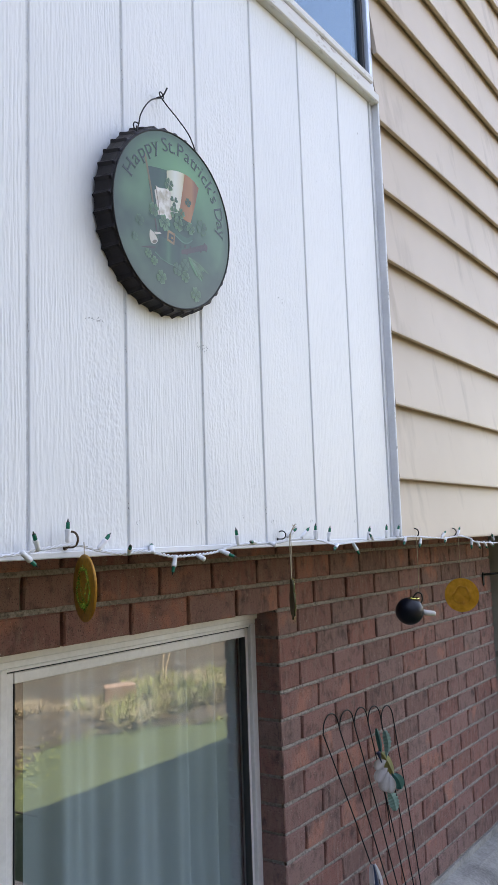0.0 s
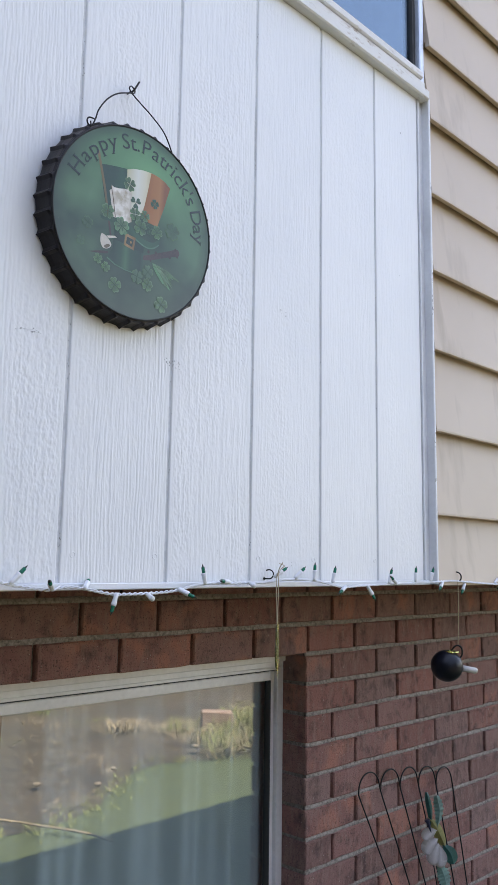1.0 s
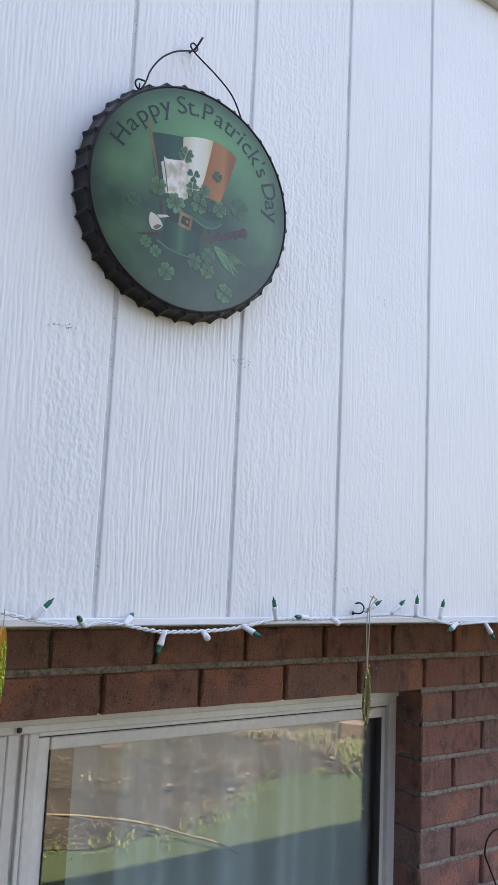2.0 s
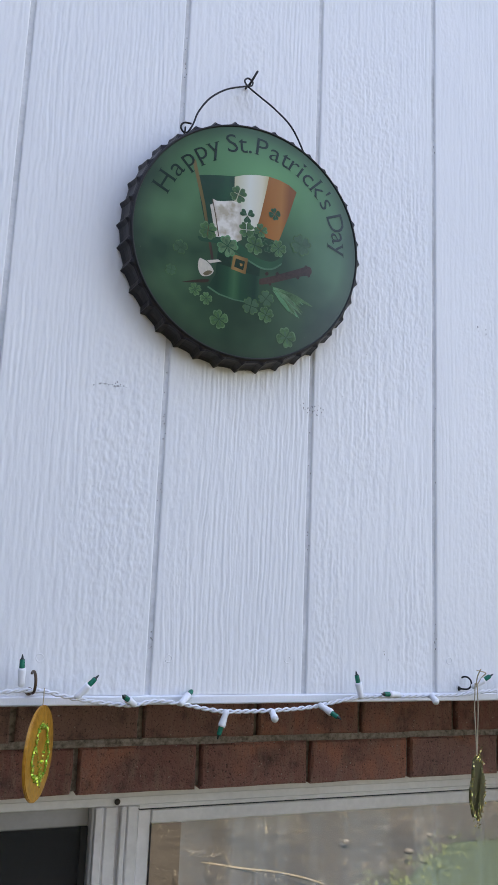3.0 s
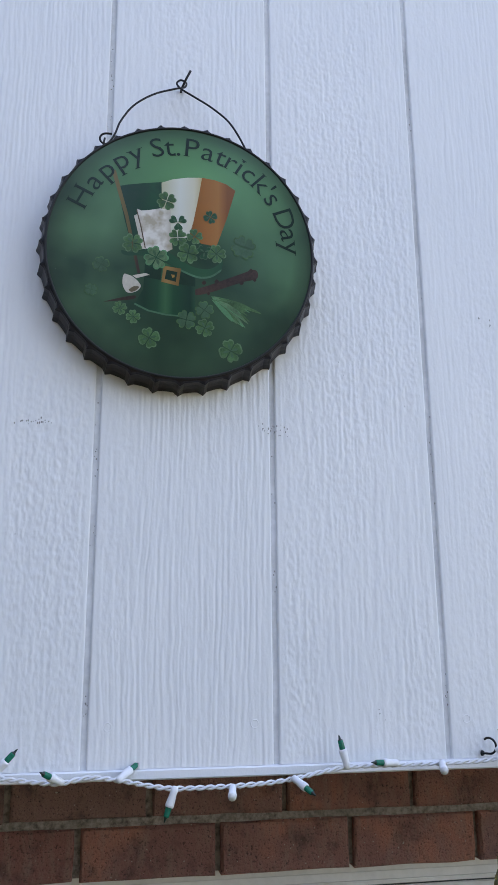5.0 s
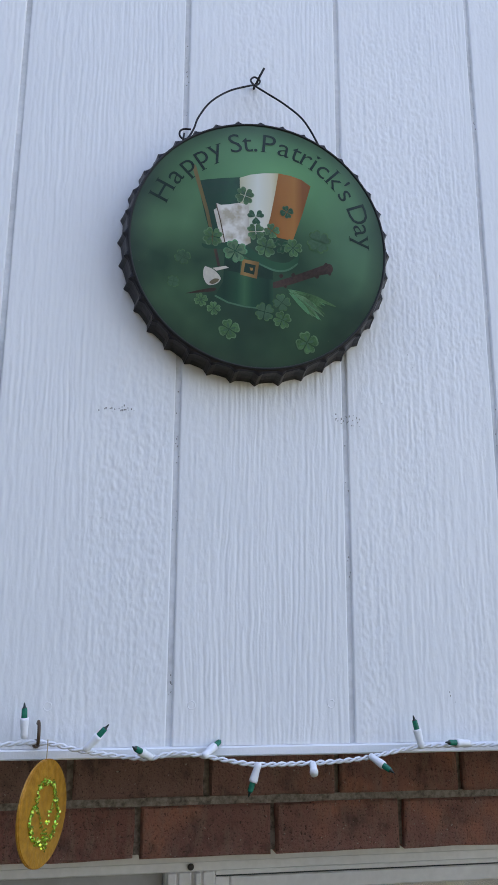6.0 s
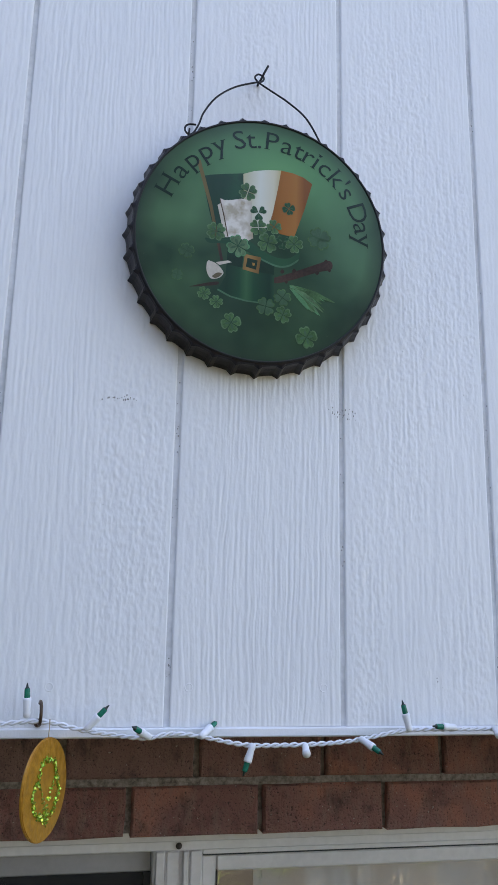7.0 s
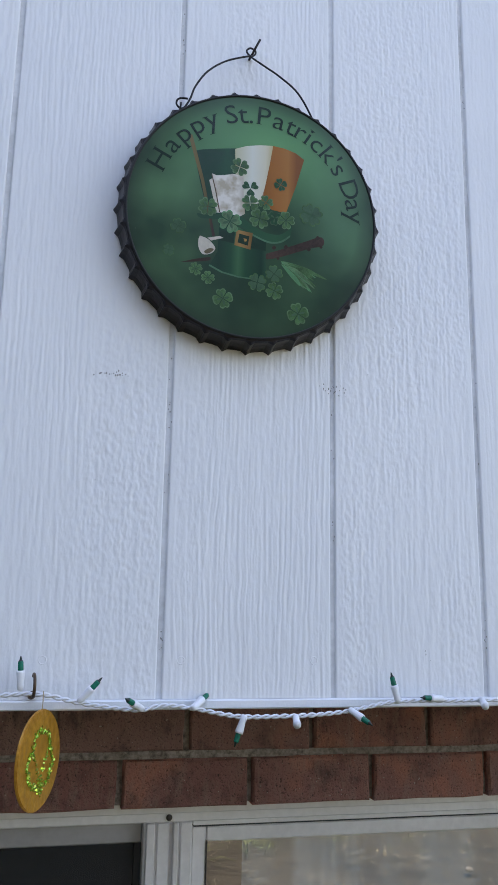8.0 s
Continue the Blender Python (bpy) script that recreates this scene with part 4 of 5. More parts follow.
# ---- string of lights ----
SOCKET = plain("white_plastic_socket", (0.80, 0.81, 0.82), 0.4, vary=0.05, scale=200)
CABLE = plain("white_vinyl_cable", (0.74, 0.75, 0.77), 0.45, vary=0.08, scale=200)
m, nt, b = nodes_of("green_lamp_glass")
b.inputs["Base Color"].default_value = (0.004, 0.17, 0.10, 1)
b.inputs["Roughness"].default_value = 0.25
b.inputs["Specular IOR Level"].default_value = 0.3
nt.links.new(ramp(nt, noise_of(nt, coords(nt), 200, 2), [(0.3, (0.001, 0.12, 0.072)), (0.7, (0.002, 0.22, 0.135))]), b.inputs["Base Color"])
GREEN = m
lights = thing("string_lights", (0.02, 0, 1.68), "white twisted cable of small unlit green lamps along the siding's foot", "string lights")
lights_inv = Matrix.Translation((-0.02, 0, -1.68))
cable_line = glide([(0.016, -0.60, 1.690), (0.016, -0.42, 1.682), (0.018, -0.278, 1.684), (0.018, -0.215, 1.690), (0.020, -0.147, 1.6955), (0.019, -0.100, 1.686), (0.017, -0.040, 1.678),
                    (0.016, -0.003, 1.682), (0.018, 0.060, 1.672), (0.018, 0.088, 1.6695), (0.019, 0.137, 1.670), (0.018, 0.191, 1.673), (0.017, 0.260, 1.684), (0.017, 0.331, 1.685),
                    (0.017, 0.409, 1.686), (0.018, 0.47, 1.691), (0.017, 0.553, 1.688), (0.017, 0.630, 1.676), (0.017, 0.697, 1.677), (0.017, 0.819, 1.680), (0.018, 0.960, 1.683),
                    (0.020, 1.06, 1.685), (0.021, 1.168, 1.680), (0.021, 1.278, 1.676), (0.022, 1.39, 1.680), (0.022, 1.473, 1.672), (0.022, 1.520, 1.660), (0.022, 1.62, 1.655),
                    (0.022, 1.743, 1.652), (0.022, 1.95, 1.665), (0.022, 2.2, 1.672)], 16)
for strand in range(2):
    bm = bmesh.new()
    pts, run = [], 0.0
    for i, p in enumerate(cable_line):
        if i:
            run += (p - cable_line[i - 1]).length
        a = run / 0.021 * 2 * math.pi + strand * math.pi
        pts.append(p + Vector((math.cos(a) * 0.00165, 0, math.sin(a) * 0.00165)) + Vector((0, 0, 0.0006 * noise.noise((p.y * 20, strand, 0)))))
    tube(bm, pts, 0.0014, 6)
    ob = part("cable", bm, CABLE, lights, smooth=True)
    ob.matrix_parent_inverse = lights_inv

bm = bmesh.new()
tube(bm, [(0, 0, -0.001), (0, 0, 0.0), (0, 0, 0.004), (0, 0, 0.006), (0, 0, 0.017), (0, 0, 0.0195)], 0, 10, radii=[0.002, 0.0034, 0.0040, 0.0036, 0.0046, 0.0044])
socket_me = bpy.data.meshes.new("bulb")
for f in bm.faces:
    f.smooth = True
bm.to_mesh(socket_me)
bm.free()
socket_me.materials.append(SOCKET)
bm = bmesh.new()
tube(bm, [(0, 0, 0.0175), (0, 0, 0.0195), (0, 0, 0.0275), (0, 0, 0.0290), (0, 0, 0.0300), (0, 0, 0.0325), (0, 0, 0.0345)], 0, 12, radii=[0.0031, 0.0031, 0.0029, 0.0026, 0.0015, 0.0010, 0.0004])
tip_me = bpy.data.meshes.new("lamp_tip")
for f in bm.faces:
    f.smooth = True
    if f.calc_center_median().z > 0.0288:
        f.material_index = 1
bm.to_mesh(tip_me)
bm.free()
tip_me.materials.append(GREEN)
tip_me.materials.append(plain("black_green_tip", (0.006, 0.02, 0.016), 0.3))
# each lamp: foot (y, z) and the way that it points (x, y, z)
LAMPS_SIGN = [(-0.161, 1.700, 0.10, -0.05, 1.0), (-0.100, 1.687, 0.15, 0.65, 0.72), (-0.033, 1.679, 0.70, -0.60, 0.40), (0.022, 1.679, -0.65, 0.66, 0.42), (0.080, 1.671, 0.05, -0.32, -0.95),
         (0.139, 1.669, 0.95, -0.18, -0.35), (0.203, 1.676, 0.78, 0.52, -0.42), (0.262, 1.684, 0.05, -0.26, 0.97), (0.318, 1.687, 0.30, -0.93, 0.08), (0.368, 1.686, 0.90, -0.25, -0.30)]
LAMPS_CORNER = [(0.433, 1.696, 0.25, 0.80, 0.52), (0.490, 1.693, 0.15, 0.74, 0.64), (0.546, 1.689, 0.05, 0.03, 1.0), (0.603, 1.684, 0.05, 0.22, 0.97), (0.645, 1.676, 0.15, -0.86, -0.42),
         (0.719, 1.675, 0.20, 0.52, -0.84), (0.822, 1.682, 0.15, -0.88, 0.44), (0.795, 1.682, 0.10, 0.22, 0.96), (0.896, 1.685, 0.05, 0.06, 1.0), (0.958, 1.686, 0.10, 0.30, 0.93)]
LAMPS_SIDING = [(1.010, 1.682, 0.20, -0.78, -0.55), (1.109, 1.678, 0.10, -0.60, -0.72), (1.257, 1.678, 0.10, 0.80, 0.56), (1.290, 1.676, 0.20, -0.85, -0.40), (1.380, 1.681, 0.10, 0.55, 0.80),
         (1.496, 1.668, 0.10, -0.30, -0.93), (1.545, 1.660, 0.10, 0.62, -0.72), (1.607, 1.658, 0.10, 0.68, -0.66), (1.666, 1.657, 0.10, 0.80, -0.52), (1.706, 1.662, 0.10, -0.75, 0.60)]
LAMPS_END = [(-0.245, 1.688, 0.10, 0.70, -0.60), (-0.215, 1.690, 0.30, -0.50, 0.70), (-0.40, 1.683, 0.2, 0.4, 0.8)]
for y, z, dx, dy, dz in LAMPS_SIGN + LAMPS_CORNER + LAMPS_SIDING + LAMPS_END:
    d = Vector((dx, dy, dz)).normalized()
    mt = Matrix.Translation((0.019, y, z)) @ d.to_track_quat("Z", "Y").to_matrix().to_4x4()
    so = new("bulb", socket_me)
    so.parent = lights
    so.matrix_basis = lights_inv @ mt
    if dx > 0.8:
        continue
    tp = new("lamp_tip", tip_me)
    tp.parent = so
    tp["label"] = "dark green glass lamp"


# ---- cup hooks and what hangs from them ----
def cup_hook(y, z, yaw, material, label, size=1.0):
    ob = thing("cup_hook", (0.0, y, z), label, "hook", "hooks along the siding's foot")
    ob.rotation_euler = (0, 0, radians(yaw))
    ob.scale = (size, size, size)
    bm = bmesh.new()
    arc = [(-0.008, 0, 0), (0.006, 0, 0)]
    arc += [(0.014 + 0.0115 * math.cos(a), 0, 0.0115 + 0.0115 * math.sin(a)) for a in [radians(q) for q in range(-90, 150, 20)]]
    tube(bm, glide(arc, 3), 0.0017, 8)
    part("shank", bm, material, ob, smooth=True)
    bm = bmesh.new()
    bmesh.ops.create_cone(bm, cap_ends=True, segments=16, radius1=0.0045, radius2=0.0035, depth=0.003, matrix=pose(0.002, 0, 0, 0, 90, 0))
    part("collar", bm, material, ob)
    return ob


BRONZE = plain("brown_hook_metal", (0.10, 0.06, 0.035), 0.45, 0.5, vary=0.3)
cup_hook(-0.150, 1.692, 8, BRONZE, "small brown metal cup hook in the white boards")
cup_hook(0.424, 1.692, 35, DARK, "small black cup hook with twine knotted on it", 0.72)
cup_hook(1.078, 1.683, 15, DARK, "small black cup hook at the siding's foot")
cup_hook(1.352, 1.681, 15, DARK, "small black cup hook holding a coin ornament")

m, nt, b = nodes_of("gold_painted_wood")
c = ramp(nt, noise_of(nt, coords(nt), 130.0, 4), [(0.3, (0.40, 0.165, 0.016)), (0.7, (0.64, 0.31, 0.04))])
nt.links.new(c, b.inputs["Base Color"])
b.inputs["Roughness"].default_value, b.inputs["Metallic"].default_value = 0.36, 0.2
bump(nt, b, noise_of(nt, coords(nt), 140.0, 3), 0.6, 0.0015)
GOLD = m
m, nt, b = nodes_of("green_glitter")
vo = add(nt, "ShaderNodeTexVoronoi", Scale=900.0)
nt.links.new(coords(nt), vo.inputs["Vector"])
nt.links.new(mixed(nt, 0.55, (0.42, 0.58, 0.07), vo.outputs["Color"], "OVERLAY"), b.inputs["Base Color"])
b.inputs["Metallic"].default_value, b.inputs["Roughness"].default_value = 0.75, 0.22
GLITTER = m
m, nt, b = nodes_of("gold_glitter")
vo = add(nt, "ShaderNodeTexVoronoi", Scale=900.0)
nt.links.new(coords(nt), vo.inputs["Vector"])
nt.links.new(mixed(nt, 0.55, (0.62, 0.52, 0.16), vo.outputs["Color"], "OVERLAY"), b.inputs["Base Color"])
b.inputs["Metallic"].default_value, b.inputs["Roughness"].default_value = 0.75, 0.25
GOLDGLIT = m
TWINE = plain("jute_twine", (0.45, 0.37, 0.25), 0.9, vary=0.2, scale=200)
m, nt, b = nodes_of("yellow_resin")
nt.links.new(ramp(nt, noise_of(nt, coords(nt), 60, 3), [(0.3, (0.62, 0.26, 0.012)), (0.7, (0.84, 0.41, 0.045))]), b.inputs["Base Color"])
b.inputs["Roughness"].default_value = 0.3
b.inputs["Transmission Weight"].default_value = 0.25
RESIN = m


def clover_line(r):
    """Outline of a three-leaved shamrock with a stem."""
    pts = []
    for k, a0 in enumerate((210, 90, -30)):
        for q in range(-70, 71, 14):
            a = radians(a0 + q * 0.85)
            rr = r * (0.42 + 0.58 * math.cos(radians(q)) ** 0.6 - 0.10 * math.exp(-(q / 14) ** 2))
            pts.append((rr * math.cos(a), rr * math.sin(a)))
    pts += [(0.10 * r, -0.45 * r), (0.2 * r, -1.0 * r), (0.05 * r, -1.02 * r), (-0.06 * r, -0.5 * r)]
    return pts


def flakes(bm, line, count, seed, lift, spread=0.0022):
    """Small glitter chips along a line, each a tilted little plate."""
    rnd = random.Random(seed)
    n = len(line)
    for i in range(count):
        t = i / count * n
        a, c2 = Vector((*line[int(t)], 0)), Vector((*line[(int(t) + 1) % n], 0))
        p = a.lerp(c2, t % 1) + Vector((rnd.gauss(0, spread), rnd.gauss(0, spread), lift + rnd.uniform(0, 0.0012)))
        s = rnd.uniform(0.0012, 0.0024)
        mt = Matrix.Translation((p.z, p.x, p.y)) @ Euler((rnd.uniform(0, 6), rnd.uniform(-0.7, 0.7), rnd.uniform(-0.7, 0.7))).to_matrix().to_4x4()
        r = bmesh.ops.create_cube(bm, size=1, matrix=mt @ Matrix.Diagonal((0.0004, s, s, 1)))


def coin(at, facing, radius, material, glit, label, string_top, glitter_size=0.62, turn=0.0, lean=0.0):
    ob = thing("coin_ornament", at, label, "ornament", "hanging coins")
    ob.rotation_euler = (radians(lean), 0, radians(facing))
    bm = bmesh.new()
    bmesh.ops.create_cone(bm, cap_ends=True, segments=48, radius1=radius, radius2=radius, depth=0.0034, matrix=Matrix.Rotation(radians(90), 4, "Y"))
    bmesh.ops.bevel(bm, geom=[e for e in bm.edges if len(e.link_faces) == 2 and min(len(f.verts) for f in e.link_faces) == 4 and max(len(f.verts) for f in e.link_faces) > 4], offset=0.001, segments=2, affect="EDGES")
    part("disc", bm, material, ob)
    for side in (1, -1):
        bm = bmesh.new()
        line = clover_line(radius * glitter_size)
        flakes(bm, line, 480, 3, 0.0022, 0.0017)
        if side < 0:
            bmesh.ops.rotate(bm, verts=bm.verts[:], cent=(0, 0, 0), matrix=Matrix.Rotation(math.pi, 3, "Z"))
        if turn:
            bmesh.ops.rotate(bm, verts=bm.verts[:], cent=(0, 0, 0), matrix=Matrix.Rotation(radians(turn), 3, "X"))
        part("glitter", bm, glit, ob, "sparkling glitter shamrock")
    bm = bmesh.new()
    top = Vector((0, 0, radius))
    tube(bm, [top - Vector((0, 0, 0.004)), top + Vector((0.0003, 0, string_top * 0.5)), top + Vector((0, 0, string_top))], 0.0006, 6)
    part("string", bm, TWINE, ob)
    return ob


coin((0.030, -0.138, 1.6315), 66, 0.0495, GOLD, GLITTER, "gold painted wooden coin ornament with green glitter shamrock", 0.018, 0.62, 0, -2)
coin((0.024, 1.374, 1.505), -66, 0.050, RESIN, RESIN, "yellow translucent coin ornament on a long string", 0.130, 0.55)

# shamrock seen edge-on, on twine
sh = thing("shamrock_ornament", (0.026, 0.434, 1.570), "thin glittered shamrock ornament hanging edge-on from twine", "ornament")
sh.rotation_euler = (0, 0, radians(40))
bm = bmesh.new()
line = clover_line(0.042)
fv = [bm.verts.new((0.0015, u, w)) for u, w in line]
f = bm.faces.new(fv)
ret = bmesh.ops.extrude_face_region(bm, geom=[f])
bmesh.ops.translate(bm, vec=(-0.003, 0, 0), verts=[e for e in ret["geom"] if isinstance(e, bmesh.types.BMVert)])
bmesh.ops.triangulate(bm, faces=[f for f in bm.faces if len(f.verts) > 4])
bmesh.ops.recalc_face_normals(bm, faces=bm.faces)
part("plate", bm, plain("olive_gold_card", (0.07, 0.065, 0.02), 0.5, 0.3, vary=0.3, scale=200), sh)
bm = bmesh.new()
flakes(bm, line, 240, 9, 0.0008, 0.0045)
part("glitter", bm, GOLDGLIT, sh, "sparkling gold glitter edge")
bm = bmesh.new()
for s in (-1, 1):
    tube(bm, glide([(0, 0, 0.038), (0.001 * s, 0.0012 * s, 0.07), (0.0018 * s, 0.002 * s, 0.10), (0.001 * s, 0.001 * s, 0.132)], 5), 0.0008, 6)
tube(bm, glide([(0, 0, 0.128), (0.006, 0.010, 0.140), (0.012, 0.004, 0.146), (0.004, -0.012, 0.150)], 5), 0.0008, 6)
tube(bm, glide([(0, 0, 0.130), (0.004, -0.008, 0.142), (0.010, -0.016, 0.152)], 5), 0.0008, 6)
part("twine", bm, TWINE, sh, "frayed jute twine")

# black round pot with a pale stub
pot = thing("pot_ornament", (0.0, 1.052, 1.487), "glossy black round pot ornament with pale stub and gold rim", "ornament")
pot.rotation_euler = (0, 0, radians(-52))
bm = bmesh.new()
bmesh.ops.create_uvsphere(bm, u_segments=32, v_segments=18, radius=0.0375)
for v in bm.verts:
    v.co.z *= 0.97
part("body", bm, plain("glossy_black_paint", (0.005, 0.006, 0.012), 0.38, vary=0.3, scale=60, spec=0.3), pot, smooth=True)
bm = bmesh.new()
tube(bm, [(0, 0.034, -0.004), (0, 0.052, -0.007), (0, 0.066, -0.009), (0, 0.070, -0.0095)], 0, 14, radii=[0.0075, 0.0072, 0.0070, 0.0045])
part("stub", bm, plain("pale_wood_stub", (0.68, 0.64, 0.58), 0.6, vary=0.1), pot, "pale rounded stub", True)
bm = bmesh.new()
ringp = [(0.017 * math.cos(a), 0.010 + 0.017 * math.sin(a), 0.033) for a in [2 * math.pi * k / 24 for k in range(25)]]
tube(bm, ringp, 0.0022, 6, cap=False)
part("rim", bm, GOLDGLIT, pot, "gold glitter ring")
bm = bmesh.new()
tube(bm, glide([(0, 0.010, 0.034), (0, 0.022, 0.047), (0, 0.034, 0.044), (0, 0.036, 0.028), (0, 0.030, 0.018)], 6), 0.002, 8)
part("handle", bm, DARK, pot, "black wire handle", True)
bm = bmesh.new()
tube(bm, [(0, 0.027, 0.046), (0.0, 0.030, 0.12), (0, 0.030, 0.196)], 0.0009, 6)
part("string", bm, TWINE, pot)

# ---- fan trellis of black wire against the bricks ----
trellis = thing("trellis", (-0.30, 1.80, 0.0), "black wire fan trellis leaning on the brick wall", "trellis")
tr_inv = Matrix.Translation((0.30, -1.80, 0.0))
tops = [(1.198, 1.095), (1.300, 1.088), (1.397, 1.080), (1.492, 1.069), (1.588, 1.054), (1.683, 1.036)]
feet = [(1.462, 0.55), (1.522, 0.54), (1.582, 0.525), (1.642, 0.51), (1.702, 0.49), (1.760, 0.468)]
legs = []
for (ty, tz), (fy, fz) in zip(tops, feet):
    top, mid = Vector((-0.372, ty, tz)), Vector((-0.338, fy, fz))
    end = top + (mid - top) * (tz / (tz - fz))
    legs.append((top, mid, end))
for i, (top, mid, end) in enumerate(legs):
    bm = bmesh.new()
    tube(bm, glide([top, top.lerp(mid, 0.5) + Vector((0.001, 0.002, 0)), mid, end], 6), 0.0021, 8)
    ob = part("leg", bm, DARK, trellis, smooth=True)
    ob.matrix_parent_inverse = tr_inv
for a, c2 in zip(legs, legs[1:]):
    bm = bmesh.new()
    p, q = a[0], c2[0]
    d = (a[0] - a[1]).normalized()
    e = (c2[0] - c2[1]).normalized()
    mid = p.lerp(q, 0.5)
    arc = [mid + (p - mid) * math.cos(a) * (1.0 if a < 1.6 else 0.92) + Vector((0, 0, 0.055 * math.sin(a) ** 0.85)) for a in [math.pi * k / 10 for k in range(10)]] + [q]
    tube(bm, glide(arc, 6), 0.0021, 8)
    ob = part("arch", bm, DARK, trellis, smooth=True)
    ob.matrix_parent_inverse = tr_inv

# painted metal blossom with teal blades on the trellis
orn = thing("blossom_ornament", (-0.325, 1.490, 0.945), "painted metal garden ornament, pale blossom with teal feathery blades", "ornament")
orn.rotation_euler = (0, 0, radians(-38))
TEAL, TEALL = plain("teal_paint", (0.06, 0.22, 0.20), 0.4, 0.2, vary=0.4, scale=80), plain("pale_teal_paint", (0.28, 0.46, 0.42), 0.4, 0.2, vary=0.35, scale=80)
PETAL, LIME = plain("pale_lilac_paint", (0.84, 0.82, 0.85), 0.45, vary=0.1, scale=80), plain("lime_paint", (0.42, 0.40, 0.15), 0.45, vary=0.4, scale=120)


def blade(line, width, bend=0.004, teeth=0):
    """A thin curved metal blade along a line in the plane of the ornament."""
    bm = bmesh.new()
    pts = glide([(0, *p) for p in line], 8)
    n = len(pts) - 1
    rows_ = []
    for i, p in enumerate(pts):
        t = i / n
        d = (pts[min(i + 1, n)] - pts[max(i - 1, 0)]).normalized()
        side = Vector((0, -d.z, d.y))
        w = width * math.sin(math.pi * min(1, 0.12 + 0.88 * (1 - t) ** 0.8)) * (1 + (0.35 if teeth and i % 2 else 0))
        rows_.append([bm.verts.new(p + side * w + Vector((-bend, 0, 0))), bm.verts.new(p + Vector((bend * 0.5, 0, 0))), bm.verts.new(p - side * w + Vector((-bend, 0, 0)))])
    for a, c2 in zip(rows_, rows_[1:]):
        for k in range(2):
            bm.faces.new((a[k], a[k + 1], c2[k + 1], c2[k]))
    bmesh.ops.solidify(bm, geom=bm.faces[:], thickness=0.0012)
    return bm


part("blade", blade([(-0.004, 0.02), (-0.006, 0.06), (-0.016, 0.115)], 0.009), TEAL, orn, "teal blade")
part("blade", blade([(0.012, 0.01), (0.022, 0.06), (0.014, 0.105)], 0.012, teeth=1), TEALL, orn, "feathery pale blade")
part("blade", blade([(0.03, -0.03), (0.052, -0.055), (0.062, -0.085)], 0.020), TEAL, orn)
part("blade", blade([(0.012, -0.075), (0.030, -0.110), (0.040, -0.150)], 0.016, teeth=1), TEALL, orn)
part("stalk", blade([(-0.012, 0.045), (0.012, 0.015), (0.036, -0.035)], 0.016, 0.006), LIME, orn, "lime green curved stalk")
bm = bmesh.new()
tube(bm, glide([(0.012, -0.020, 0.042), (0.012, -0.016, 0.030), (0.012, -0.008, 0.005)], 6), 0, 8, radii=[0.009 - 0.008 * i / 12 for i in range(13)])
part("dart", bm, plain("deep_blue_paint", (0.02, 0.03, 0.07), 0.4, vary=0.3), orn, "dark blue pointed dart", True)
for line, w in (([(0.010, 0.012), (-0.012, 0.004), (-0.030, -0.014)], 0.020), ([(0.012, -0.010), (-0.010, -0.028), (-0.026, -0.052)], 0.025), ([(0.014, -0.022), (0.004, -0.050), (-0.004, -0.082)], 0.026),
                ([(0.018, -0.030), (0.020, -0.058), (0.020, -0.090)], 0.020)):
    ob = part("petal", blade(line, w, 0.003), PETAL, orn, "pale lilac petal", True)
    ob.location.x = 0.008 + w * 0.2
bm = bmesh.new()
tube(bm, glide([(-0.01, 0.0, -0.06), (-0.012, 0.015, -0.15), (-0.014, 0.022, -0.22)], 6), 0.0018, 6)
part("stake", bm, DARK, orn)

# second small ornament lower on the trellis
orn2 = thing("leaf_ornament", (-0.310, 1.395, 0.625), "small blue-white striped metal leaf ornament on the trellis", "ornament")
orn2.rotation_euler = (0, 0, radians(-38))
for i, mt in enumerate((PETAL, plain("slate_blue_paint", (0.10, 0.14, 0.26), 0.4, vary=0.4), PETAL)):
    part("blade", blade([(0.014 - 0.012 * i, -0.09), (0.006 - 0.012 * i, -0.02), (-0.012 - 0.004 * i, 0.045)], 0.011, 0.004 + 0.002 * i), mt, orn2)
bm = bmesh.new()
tube(bm, [(0.0, 0.0, 0.0), (-0.004, 0.02, -0.10), (-0.006, 0.05, -0.2)], 0.0018, 6)
part("stake", bm, DARK, orn2)

# ---- at the end of the wall ----
ds = thing("downspout", (-0.36, 2.90, 0.0), "grey-green metal downspout at the end of the brickwork", "downspout")
part("pipe", boxed(-0.05, 0.04, -0.06, 0.05, 0.05, 1.67, bevel=0.008), plain("grey_green_metal", (0.46, 0.47, 0.42), 0.5, 0.1, vary=0.15), ds)
part("strap", boxed(-0.052, 0.043, -0.063, 0.053, 1.1, 1.125, bevel=0.002), plain("dull_strap", (0.25, 0.26, 0.23), 0.5, 0.2), ds)
br = thing("wall_bracket", (BRICK_X, 2.70, 1.47), "black metal hanging bracket on the brick wall", "bracket")
part("plate", boxed(0, 0.005, -0.006, 0.010, -0.03, 0.03, bevel=0.001), DARK, br)
bm = bmesh.new()
tube(bm, glide([(0.004, 0, 0.02), (0.05, 0.06, 0.022), (0.12, 0.14, 0.022), (0.2, 0.24, 0.022)], 6), 0.005, 8)
part("arm", bm, DARK, br, smooth=True)
st = thing("plant_stake", (-0.25, 2.72, 0.0), "dark stake wound with withered black vine", "garden stake")
bm = bmesh.new()
tube(bm, [(0, 0, 0.0), (0.003, 0.004, 0.5), (0, 0, 1.02)], 0.008, 8)
part("pole", bm, DARK, st)
bm = bmesh.new()
